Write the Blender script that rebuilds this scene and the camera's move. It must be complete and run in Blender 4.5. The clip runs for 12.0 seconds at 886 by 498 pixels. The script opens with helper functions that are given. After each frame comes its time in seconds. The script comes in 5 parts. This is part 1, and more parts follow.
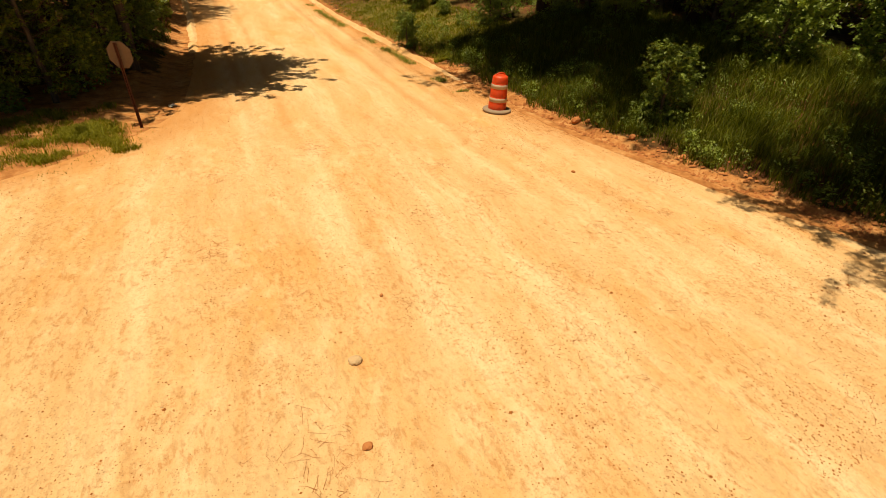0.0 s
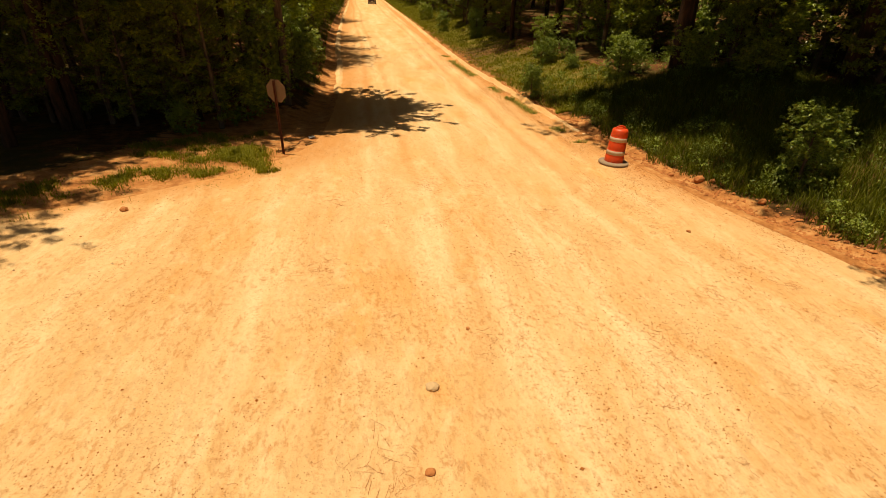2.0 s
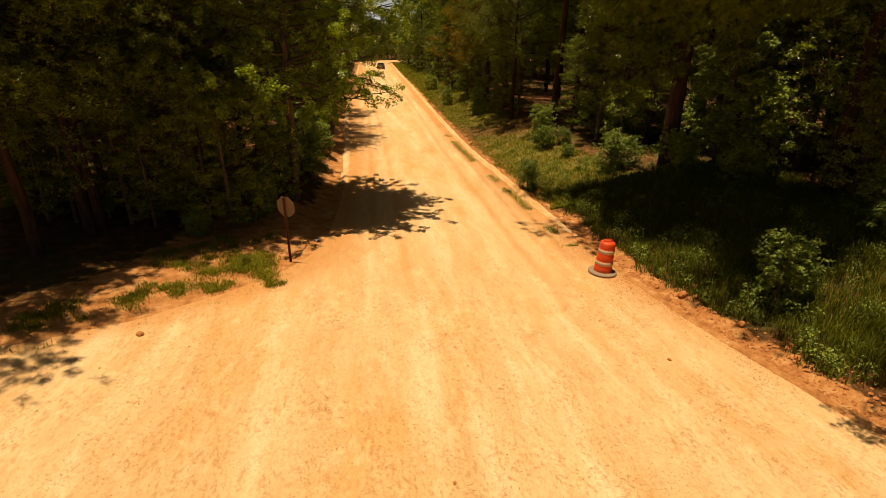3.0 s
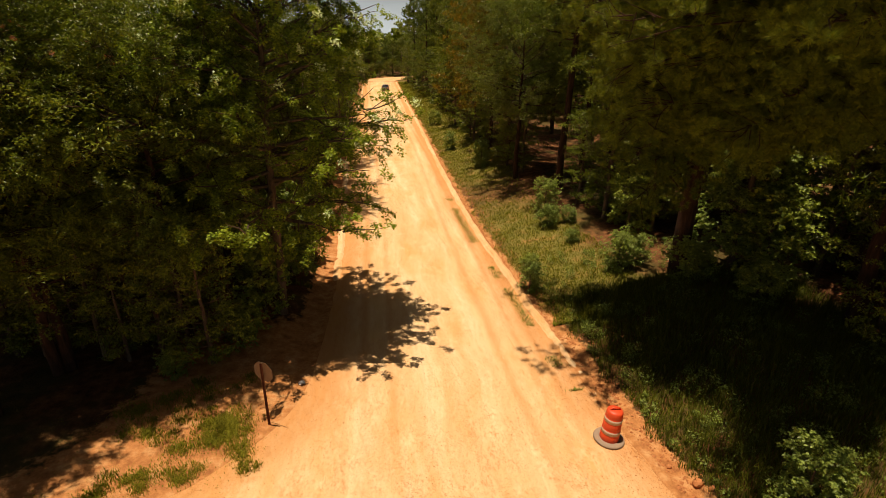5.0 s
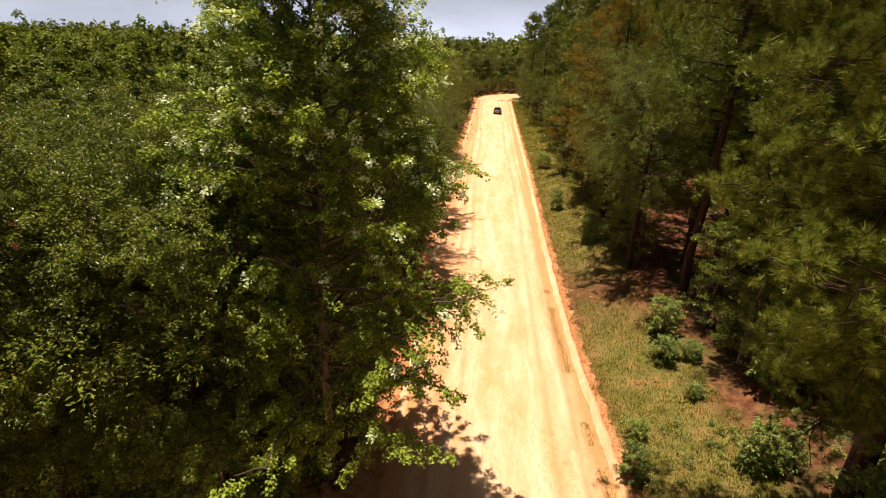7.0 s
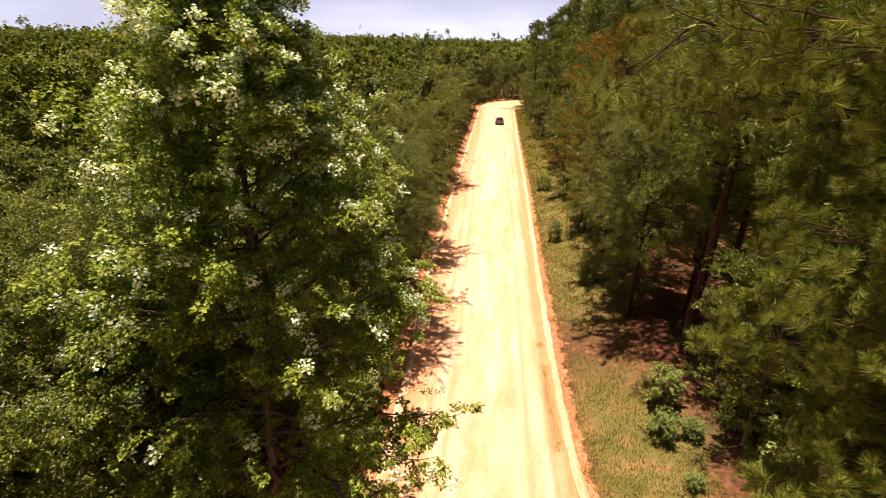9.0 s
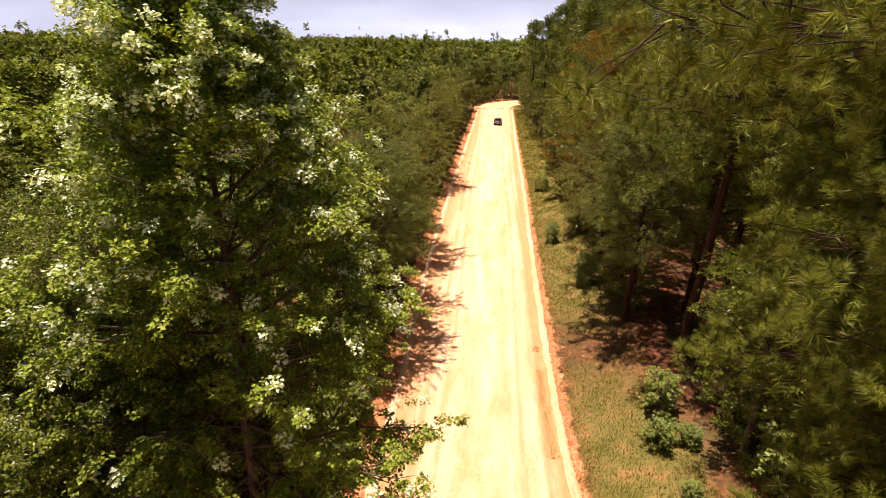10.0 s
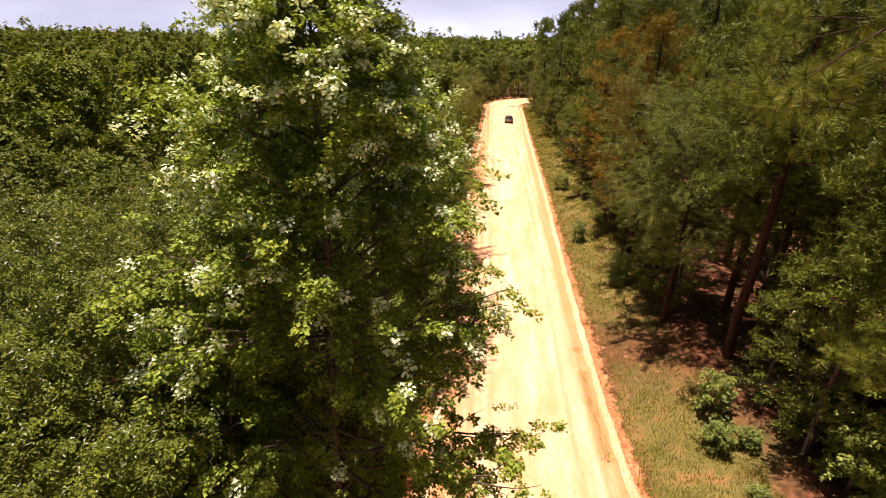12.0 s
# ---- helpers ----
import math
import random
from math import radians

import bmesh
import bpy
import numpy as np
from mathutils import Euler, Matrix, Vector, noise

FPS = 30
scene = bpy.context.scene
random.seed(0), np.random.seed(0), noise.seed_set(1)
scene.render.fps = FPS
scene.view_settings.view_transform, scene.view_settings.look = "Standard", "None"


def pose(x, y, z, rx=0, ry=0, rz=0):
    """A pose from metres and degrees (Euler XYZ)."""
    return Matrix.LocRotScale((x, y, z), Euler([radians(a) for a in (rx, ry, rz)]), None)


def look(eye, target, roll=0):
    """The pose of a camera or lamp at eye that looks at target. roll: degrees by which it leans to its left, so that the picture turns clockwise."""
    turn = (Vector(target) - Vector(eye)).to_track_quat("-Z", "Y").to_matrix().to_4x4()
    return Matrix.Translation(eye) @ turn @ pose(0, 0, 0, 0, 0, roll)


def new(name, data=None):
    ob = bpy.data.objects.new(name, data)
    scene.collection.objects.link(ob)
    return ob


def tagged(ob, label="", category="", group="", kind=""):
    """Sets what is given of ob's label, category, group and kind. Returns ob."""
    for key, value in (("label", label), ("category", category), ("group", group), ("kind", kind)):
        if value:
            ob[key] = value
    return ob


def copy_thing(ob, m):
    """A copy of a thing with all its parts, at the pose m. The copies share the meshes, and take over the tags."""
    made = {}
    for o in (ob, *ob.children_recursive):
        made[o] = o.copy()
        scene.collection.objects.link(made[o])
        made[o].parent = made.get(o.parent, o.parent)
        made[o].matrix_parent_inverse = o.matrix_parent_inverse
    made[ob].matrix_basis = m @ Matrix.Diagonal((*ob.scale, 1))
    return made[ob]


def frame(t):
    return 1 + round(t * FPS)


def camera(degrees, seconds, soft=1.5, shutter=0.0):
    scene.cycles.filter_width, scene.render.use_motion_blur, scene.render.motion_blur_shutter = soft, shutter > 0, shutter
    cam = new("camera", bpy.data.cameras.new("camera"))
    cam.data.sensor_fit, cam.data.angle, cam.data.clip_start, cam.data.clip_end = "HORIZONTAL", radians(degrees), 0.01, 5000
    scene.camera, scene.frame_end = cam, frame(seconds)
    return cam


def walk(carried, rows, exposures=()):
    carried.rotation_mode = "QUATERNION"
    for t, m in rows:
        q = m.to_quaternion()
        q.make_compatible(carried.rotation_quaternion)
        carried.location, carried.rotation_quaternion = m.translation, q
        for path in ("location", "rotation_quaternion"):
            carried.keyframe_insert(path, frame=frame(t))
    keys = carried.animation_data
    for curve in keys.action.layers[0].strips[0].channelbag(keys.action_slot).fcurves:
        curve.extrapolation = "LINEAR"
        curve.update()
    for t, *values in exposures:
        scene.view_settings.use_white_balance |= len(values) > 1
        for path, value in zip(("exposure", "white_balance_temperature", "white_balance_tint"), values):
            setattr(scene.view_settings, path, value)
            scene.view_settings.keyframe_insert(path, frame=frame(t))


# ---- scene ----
cam = camera(83.1, 12.0, soft=0.7)
PATH = [
    (0, (-4.251, 0.365, 4.995), (-3.571, 1.894, 3.899), 0.7),
    (0.5, (-4.245, 0.323, 4.951), (-3.612, 1.873, 3.858), 0.6),
    (1, (-4.184, 0.29, 4.902), (-3.836, 1.934, 3.817), 0.6),
    (1.5, (-4.158, 0.251, 4.938), (-3.859, 1.905, 3.853), 0.5),
    (2, (-4.121, 0.14, 4.942), (-3.821, 1.878, 3.999), 0.5),
    (2.5, (-4.009, 0.07, 5.724), (-3.711, 1.87, 4.902), 0.6),
    (3, (-3.888, 0.195, 6.957), (-3.596, 2.016, 6.183), 0.7),
    (3.2, (-3.845, 0.303, 7.317), (-3.557, 2.132, 6.558), 0.8),
    (4.8, (-3.279, 2.646, 10.445), (-3.006, 4.474, 9.682), 0.8),
    (5, (-3.107, 3.136, 10.816), (-2.836, 4.964, 10.052), 0.9),
    (5.5, (-2.669, 4.487, 11.818), (-2.484, 6.326, 11.054), 1.0),
    (6, (-2.402, 6.1, 13.004), (-2.459, 7.944, 12.231), 1.4),
    (6.5, (-2.396, 7.735, 13.815), (-2.504, 9.579, 13.05), 2.0),
    (7, (-2.25, 8.873, 14.82), (-2.379, 10.714, 14.051), 1.9),
    (7.5, (-2.033, 9.913, 16.037), (-2.185, 11.75, 15.262), 1.5),
    (9.5, (-1.095, 12.103, 17.137), (-1.253, 13.939, 16.36), 1.4),
    (10, (-0.918, 12.306, 17.108), (-1.08, 14.143, 16.333), 0.9),
    (10.5, (-1.52, 12.376, 17.021), (-1.675, 14.213, 16.245), 1.1),
    (11, (-2.247, 12.326, 16.964), (-2.402, 14.163, 16.187), 1.4),
    (11.5, (-2.958, 12.384, 16.917), (-3.113, 14.22, 16.138), 1.4),
    (12, (-3.307, 12.493, 16.953), (-3.465, 14.327, 16.171), 1.1),
]
walk(cam, [(t, look(eye, target, roll)) for t, eye, target, roll in PATH],
     [(0, 0.1, 8400, 8), (3.2, 0.03, 9000, 14), (5.0, 0.15, 7600, 18), (6.5, 0.45, 6700, 24), (7.7, 0.84, 6480, 38), (9.5, 0.90, 6500, 43), (12.0, 0.90, 6500, 43)])

# ---------------------------------------------------------------- world, sun
SUN_TO = Vector((-0.13, 0.04, 0.99)).normalized()
SUN_EL = math.asin(SUN_TO.z)
SUN_AZ = math.atan2(SUN_TO.x, SUN_TO.y)

world = bpy.data.worlds.new("sky")
scene.world = world
world.use_nodes = True
wn, wl = world.node_tree.nodes, world.node_tree.links
wn.clear()
w_out = wn.new("ShaderNodeOutputWorld")
w_bg = wn.new("ShaderNodeBackground")
w_sky = wn.new("ShaderNodeTexSky")
w_sky.sky_type = "NISHITA"
w_sky.sun_disc = False
w_sky.sun_elevation = SUN_EL
w_sky.sun_rotation = SUN_AZ
w_sky.dust_density = 3.0
w_co = wn.new("ShaderNodeTexCoord")
w_map = wn.new("ShaderNodeMapping")
w_map.inputs["Scale"].default_value = (1.0, 1.0, 3.5)
w_noise = wn.new("ShaderNodeTexNoise")
w_noise.inputs["Scale"].default_value = 1.7
w_noise.inputs["Detail"].default_value = 6.0
w_ramp = wn.new("ShaderNodeValToRGB")
w_ramp.color_ramp.elements[0].position = 0.36
w_ramp.color_ramp.elements[1].position = 0.60
w_mix = wn.new("ShaderNodeMix")
w_mix.data_type = "RGBA"
w_mix.inputs["B"].default_value = (22.5, 27.5, 30.0, 1)
w_sep = wn.new("ShaderNodeSeparateXYZ")
w_low = wn.new("ShaderNodeMapRange")
w_low.inputs["From Min"].default_value = 0.02
w_low.inputs["From Max"].default_value = 0.15
w_low.inputs["To Min"].default_value = 1.0
w_low.inputs["To Max"].default_value = 0.03
w_mul = wn.new("ShaderNodeMath")
w_mul.operation = "MULTIPLY"
wl.new(w_co.outputs["Generated"], w_map.inputs["Vector"])
wl.new(w_map.outputs["Vector"], w_noise.inputs["Vector"])
wl.new(w_noise.outputs["Fac"], w_ramp.inputs["Fac"])
wl.new(w_co.outputs["Generated"], w_sep.inputs["Vector"])
wl.new(w_sep.outputs["Z"], w_low.inputs["Value"])
wl.new(w_low.outputs["Result"], w_mul.inputs[1])
wl.new(w_mul.outputs["Value"], w_mix.inputs["Factor"])
w_veil = wn.new("ShaderNodeMapRange")
w_veil.inputs["To Min"].default_value = 0.62
wl.new(w_ramp.outputs["Color"], w_veil.inputs["Value"])
wl.new(w_veil.outputs["Result"], w_mul.inputs[0])
wl.new(w_sky.outputs["Color"], w_mix.inputs["A"])
wl.new(w_mix.outputs["Result"], w_bg.inputs["Color"])
w_bg.inputs["Strength"].default_value = 0.022
wl.new(w_bg.outputs["Background"], w_out.inputs["Surface"])

sun_data = bpy.data.lights.new("sun", "SUN")
sun_data.energy = 5.0
sun_data.angle = radians(0.6)
sun_data.color = (1.0, 0.93, 0.82)
sun_lamp = new("sun", sun_data)
sun_lamp.matrix_world = look(SUN_TO * 100, (0, 0, 0))


# ---------------------------------------------------------------- materials
class Nodes:
    """A small builder of one node material."""

    def __init__(self, name):
        self.mat = bpy.data.materials.new(name)
        self.mat.use_nodes = True
        self.t = self.mat.node_tree
        self.n = self.t.nodes
        self.bsdf = self.n["Principled BSDF"]
        self.out = self.n["Material Output"]

    def link(self, a, b):
        self.t.links.new(a, b)

    def pos(self, scale=(1, 1, 1), local=False):
        m = self.n.new("ShaderNodeMapping")
        m.inputs["Scale"].default_value = scale
        if local:
            self.link(self.n.new("ShaderNodeTexCoord").outputs["Object"], m.inputs["Vector"])
        else:
            self.link(self.n.new("ShaderNodeNewGeometry").outputs["Position"], m.inputs["Vector"])
        return m.outputs["Vector"]

    def noise(self, vec, scale, detail=4.0, rough=0.55):
        x = self.n.new("ShaderNodeTexNoise")
        x.inputs["Scale"].default_value = scale
        x.inputs["Detail"].default_value = detail
        x.inputs["Roughness"].default_value = rough
        self.link(vec, x.inputs["Vector"])
        return x.outputs["Fac"]

    def voronoi(self, vec, scale):
        x = self.n.new("ShaderNodeTexVoronoi")
        x.inputs["Scale"].default_value = scale
        self.link(vec, x.inputs["Vector"])
        return x.outputs["Distance"]

    def ramp(self, fac, stops):
        x = self.n.new("ShaderNodeValToRGB")
        el = x.color_ramp.elements
        while len(el) < len(stops):
            el.new(0.5)
        for e, (p, c) in zip(el, stops):
            e.position = p
            e.color = (*c, 1) if len(c) == 3 else c
        self.link(fac, x.inputs["Fac"])
        return x.outputs["Color"]

    def step(self, fac, a, b):
        return self.ramp(fac, [(a, (0, 0, 0)), (b, (1, 1, 1))])

    def mix(self, fac, a, b, mode="MIX"):
        x = self.n.new("ShaderNodeMix")
        x.data_type = "RGBA"
        x.blend_type = mode
        for key, v in (("Factor", fac), ("A", a), ("B", b)):
            if isinstance(v, tuple):
                x.inputs[key].default_value = (*v, 1)
            elif isinstance(v, (int, float)):
                x.inputs[key].default_value = v
            else:
                self.link(v, x.inputs[key])
        return x.outputs["Result"]

    def math(self, op, a, b=0.0):
        x = self.n.new("ShaderNodeMath")
        x.operation = op
        for i, v in enumerate((a, b)):
            if isinstance(v, (int, float)):
                x.inputs[i].default_value = v
            else:
                self.link(v, x.inputs[i])
        return x.outputs[0]

    def bump(self, height, strength=0.4, dist=0.02):
        x = self.n.new("ShaderNodeBump")
        x.inputs["Strength"].default_value = strength
        x.inputs["Distance"].default_value = dist
        self.link(height, x.inputs["Height"])
        self.link(x.outputs["Normal"], self.bsdf.inputs["Normal"])

    def finish(self, color, rough=0.8, spec=0.3, metal=0.0):
        for key, v in (("Base Color", color), ("Roughness", rough)):
            if isinstance(v, tuple):
                self.bsdf.inputs[key].default_value = (*v, 1)
            elif isinstance(v, (int, float)):
                self.bsdf.inputs[key].default_value = v
            else:
                self.link(v, self.bsdf.inputs[key])
        self.bsdf.inputs["Specular IOR Level"].default_value = spec
        self.bsdf.inputs["Metallic"].default_value = metal
        return self.mat


def road_material():
    k = Nodes("packed_clay")
    p = k.pos()
    warp = k.n.new("ShaderNodeTexNoise")
    warp.inputs["Scale"].default_value = 0.25
    k.link(p, warp.inputs["Vector"])
    bent = k.n.new("ShaderNodeVectorMath")
    bent.operation = "MULTIPLY_ADD"
    k.link(warp.outputs["Color"], bent.inputs[0])
    bent.inputs[1].default_value = (1.1, 1.6, 0)
    k.link(p, bent.inputs[2])
    lane = k.n.new("ShaderNodeMapping")
    lane.inputs["Scale"].default_value = (1.3, 0.14, 1)
    k.link(bent.outputs["Vector"], lane.inputs["Vector"])
    scuff = k.n.new("ShaderNodeMapping")
    scuff.inputs["Scale"].default_value = (6.5, 1.5, 1)
    scuff.inputs["Rotation"].default_value = (0, 0, radians(-9))
    k.link(bent.outputs["Vector"], scuff.inputs["Vector"])
    streak = k.noise(lane.outputs["Vector"], 1.0, 5)
    streak2 = k.noise(scuff.outputs["Vector"], 1.0, 6, 0.65)
    blotch = k.noise(k.pos((1, 0.4, 1)), 0.6, 6, 0.62)
    clod = k.noise(p, 5.5, 7, 0.76)
    fine = k.noise(p, 16.0, 6, 0.75)
    grit = k.noise(p, 70.0, 3, 0.7)
    col = k.ramp(streak, [(0.30, (0.655, 0.385, 0.170)), (0.50, (0.715, 0.462, 0.228)), (0.70, (0.79, 0.575, 0.330))])
    col = k.mix(k.math("MULTIPLY", k.step(streak2, 0.53, 0.68), 0.34), col, (0.60, 0.275, 0.090))
    col = k.mix(k.math("MULTIPLY", k.step(blotch, 0.50, 0.68), 0.60), col, (0.66, 0.315, 0.090))
    col = k.mix(k.math("MULTIPLY", k.step(clod, 0.60, 0.74), 0.55), col, (0.52, 0.235, 0.075))
    band = k.step(k.noise(lane.outputs["Vector"], 2.3, 3), 0.47, 0.60)
    speck = k.math("MULTIPLY", k.step(fine, 0.52, 0.64), k.math("ADD", 0.25, k.math("MULTIPLY", band, 0.75)))
    col = k.mix(k.math("MULTIPLY", speck, 0.75), col, (0.50, 0.225, 0.075))
    col = k.mix(k.math("MULTIPLY", k.step(grit, 0.60, 0.72), 0.55), col, (0.24, 0.11, 0.045))
    patch = k.step(k.noise(p, 1.3, 4), 0.42, 0.60)
    crumb = k.ramp(k.voronoi(p, 22.0), [(0.16, (1, 1, 1)), (0.24, (0, 0, 0))])
    col = k.mix(k.math("MULTIPLY", k.math("MULTIPLY", crumb, patch), 0.6), col, (0.30, 0.135, 0.05))
    pale = k.step(k.noise(k.pos((1, 0.55, 1)), 2.0, 7, 0.72), 0.53, 0.68)
    col = k.mix(k.math("MULTIPLY", pale, 0.45), col, (0.83, 0.625, 0.36))
    flake = k.step(k.noise(k.pos((1.0, 0.5, 1.0)), 13.0, 7, 0.78), 0.53, 0.62)
    torn = k.step(k.noise(bent.outputs["Vector"], 0.9, 5, 0.65), 0.46, 0.58)
    col = k.mix(k.math("MULTIPLY", k.math("MULTIPLY", flake, torn), 0.55), col, (0.56, 0.22, 0.062))
    loose = k.n.new("ShaderNodeAttribute")
    loose.attribute_name = "loose_share"
    lf = k.math("MULTIPLY", loose.outputs["Fac"], k.math("ADD", 0.45, k.math("MULTIPLY", streak2, 0.8)))
    col = k.mix(lf, col, (0.55, 0.245, 0.078))
    h = k.math("ADD", k.math("MULTIPLY", fine, 0.8), k.math("MULTIPLY", grit, 0.35))
    h = k.math("ADD", h, k.math("MULTIPLY", streak2, 0.5))
    h = k.math("ADD", h, k.math("MULTIPLY", clod, 1.2))
    h = k.math("SUBTRACT", h, k.math("MULTIPLY", flake, 0.35))
    k.bump(h, 0.6, 0.05)
    return k.finish(col, 0.92, 0.15)


def ground_material():
    """Clay by the road, leaf litter and moss under the trees; the clay share is stored with the mesh."""
    k = Nodes("verge_soil")
    p = k.pos()
    big = k.noise(p, 0.45, 5)
    mid = k.noise(p, 2.6, 5, 0.65)
    fine = k.noise(p, 14.0, 5, 0.7)
    grit = k.noise(p, 60.0, 3, 0.7)
    litter = k.ramp(mid, [(0.30, (0.040, 0.018, 0.008)), (0.5, (0.13, 0.052, 0.020)), (0.72, (0.27, 0.115, 0.045))])
    litter = k.mix(k.math("MULTIPLY", k.step(big, 0.46, 0.60), 0.7), litter, (0.060, 0.060, 0.016))
    litter = k.mix(k.math("MULTIPLY", k.step(fine, 0.5, 0.75), 0.5), litter, (0.075, 0.04, 0.018))
    clay = k.ramp(mid, [(0.28, (0.27, 0.098, 0.032)), (0.50, (0.48, 0.205, 0.070)), (0.72, (0.62, 0.345, 0.145))])
    clay = k.mix(k.math("MULTIPLY", k.step(fine, 0.5, 0.75), 0.5), clay, (0.26, 0.11, 0.04))
    clay = k.mix(k.math("MULTIPLY", k.step(grit, 0.60, 0.80), 0.4), clay, (0.20, 0.10, 0.045))
    share = k.n.new("ShaderNodeAttribute")
    share.attribute_name = "clay_share"
    f = k.math("ADD", share.outputs["Fac"], k.math("MULTIPLY", k.math("SUBTRACT", mid, 0.5), 1.1))
    col = k.mix(k.step(f, 0.40, 0.60), litter, clay)
    turf = k.n.new("ShaderNodeAttribute")
    turf.attribute_name = "turf_share"
    sod = k.ramp(k.noise(p, 1.1, 6, 0.6), [(0.32, (0.110, 0.114, 0.020)), (0.54, (0.190, 0.160, 0.038)), (0.72, (0.34, 0.165, 0.055))])
    sod = k.mix(k.math("MULTIPLY", k.step(fine, 0.5, 0.75), 0.4), sod, (0.10, 0.075, 0.02))
    col = k.mix(turf.outputs["Fac"], col, sod)
    k.bump(k.math("ADD", mid, fine), 0.7, 0.08)
    return k.finish(col, 0.95, 0.1)


def leaf_material(name, dark, light, pale=None, pale_share=0.0, trans=0.35, rough=0.42, tone=False, spec=0.12):
    k = Nodes(name)
    geo = k.n.new("ShaderNodeNewGeometry")
    rnd = geo.outputs["Random Per Island"]
    obj = k.n.new("ShaderNodeObjectInfo").outputs["Random"]
    if tone:
        att = k.n.new("ShaderNodeAttribute")
        att.attribute_name = "tree_tone"
        obj = att.outputs["Fac"]
    clump = k.noise(k.pos(), 0.9, 3)
    f = k.math("ADD", k.math("MULTIPLY", rnd, 0.55), k.math("MULTIPLY", clump, 0.45))
    col = k.ramp(f, [(0.18, dark), (0.80, light)])
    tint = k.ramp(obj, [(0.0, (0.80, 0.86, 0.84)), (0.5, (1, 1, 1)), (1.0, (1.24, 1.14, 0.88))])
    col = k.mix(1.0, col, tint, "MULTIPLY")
    if pale and pale_share:
        rnd2 = k.math("FRACT", k.math("MULTIPLY", rnd, 37.0))
        gust = k.step(k.noise(k.pos(), 2.2, 2), 0.59, 0.63)
        col = k.mix(k.math("MULTIPLY", k.math("GREATER_THAN", rnd2, 1.0 - pale_share), gust), col, pale)
    elif pale:
        side = k.n.new("ShaderNodeAttribute")
        side.attribute_name = "turned"
        col = k.mix(side.outputs["Fac"], col, pale)
    k.finish(col, rough, spec)
    tr = k.n.new("ShaderNodeBsdfTranslucent")
    warm = k.mix(1.0, col, (1.25, 1.35, 0.45), "MULTIPLY")
    k.link(warm, tr.inputs["Color"])
    ms = k.n.new("ShaderNodeMixShader")
    ms.inputs["Fac"].default_value = trans
    k.link(k.bsdf.outputs["BSDF"], ms.inputs[1])
    k.link(tr.outputs["BSDF"], ms.inputs[2])
    k.link(ms.outputs["Shader"], k.out.inputs["Surface"])
    return k.mat


def bark_material(name, dark, light):
    k = Nodes(name)
    p = k.pos((9, 9, 1.6))
    a = k.noise(p, 1.0, 6, 0.7)
    b = k.noise(k.pos(), 1.1, 3)
    col = k.ramp(a, [(0.32, dark), (0.68, light)])
    col = k.mix(k.math("MULTIPLY", k.step(b, 0.45, 0.7), 0.5), col, dark)
    k.bump(a, 0.9, 0.05)
    return k.finish(col, 0.93, 0.15)


def plain_material(name, color, rough=0.6, spec=0.4, metal=0.0, wear=None, wear_scale=8.0, amount=0.5):
    k = Nodes(name)
    a = k.noise(k.pos(local=True), wear_scale, 6, 0.65)
    b = k.noise(k.pos(local=True), wear_scale * 6, 3, 0.6)
    col = color
    if wear:
        col = k.mix(k.math("MULTIPLY", k.step(a, 0.48, 0.72), amount), color, wear)
        col = k.mix(k.math("MULTIPLY", k.step(b, 0.55, 0.75), amount * 0.5), col, wear)
    k.bump(b, 0.08, 0.003)
    return k.finish(col, rough, spec, metal)


M_ROAD = road_material()
M_GROUND = ground_material()
M_POPLAR = leaf_material("poplar_leaf", (0.080, 0.124, 0.013), (0.265, 0.355, 0.042), (0.60, 0.68, 0.42), 0.0, 0.26, 0.45, spec=0.14)
M_OAK = leaf_material("small_dark_leaf", (0.048, 0.068, 0.006), (0.218, 0.254, 0.021), None, 0, 0.18, 0.34, spec=0.25)
M_GUM = leaf_material("bright_leaf", (0.050, 0.074, 0.008), (0.212, 0.248, 0.024), None, 0, 0.13, 0.42, spec=0.2)
M_SHRUB = leaf_material("shrub_leaf", (0.090, 0.134, 0.020), (0.290, 0.355, 0.068), None, 0, 0.20, 0.42, spec=0.25)
M_NEEDLE = leaf_material("pine_needle", (0.036, 0.056, 0.005), (0.188, 0.234, 0.023), None, 0, 0.10, 0.45, spec=0.15)
M_BROWN_NEEDLE = leaf_material("yellowed_needle", (0.115, 0.082, 0.007), (0.30, 0.195, 0.018), None, 0, 0.22, 0.5)
M_GRASS = leaf_material("grass_blade", (0.036, 0.050, 0.004), (0.145, 0.155, 0.016), (0.26, 0.19, 0.07), 0.15, 0.26, 0.55)
M_VERGE = leaf_material("olive_verge_blade", (0.092, 0.104, 0.010), (0.240, 0.228, 0.026), None, 0, 0.22, 0.6)
M_FAR = leaf_material("far_leaf", (0.054, 0.078, 0.012), (0.228, 0.275, 0.034), None, 0, 0.24, 0.65, tone=True)
M_FLOWER = leaf_material("mimosa_flower", (0.70, 0.27, 0.20), (0.86, 0.48, 0.38), None, 0, 0.3, 0.7)
M_BARK = bark_material("grey_brown_bark", (0.055, 0.036, 0.024), (0.19, 0.135, 0.09))
M_PINEBARK = bark_material("pine_bark", (0.020, 0.012, 0.008), (0.085, 0.042, 0.024))
M_TWIG = plain_material("dry_pine_straw", (0.42, 0.15, 0.045), 0.9, 0.2, wear=(0.16, 0.06, 0.024))


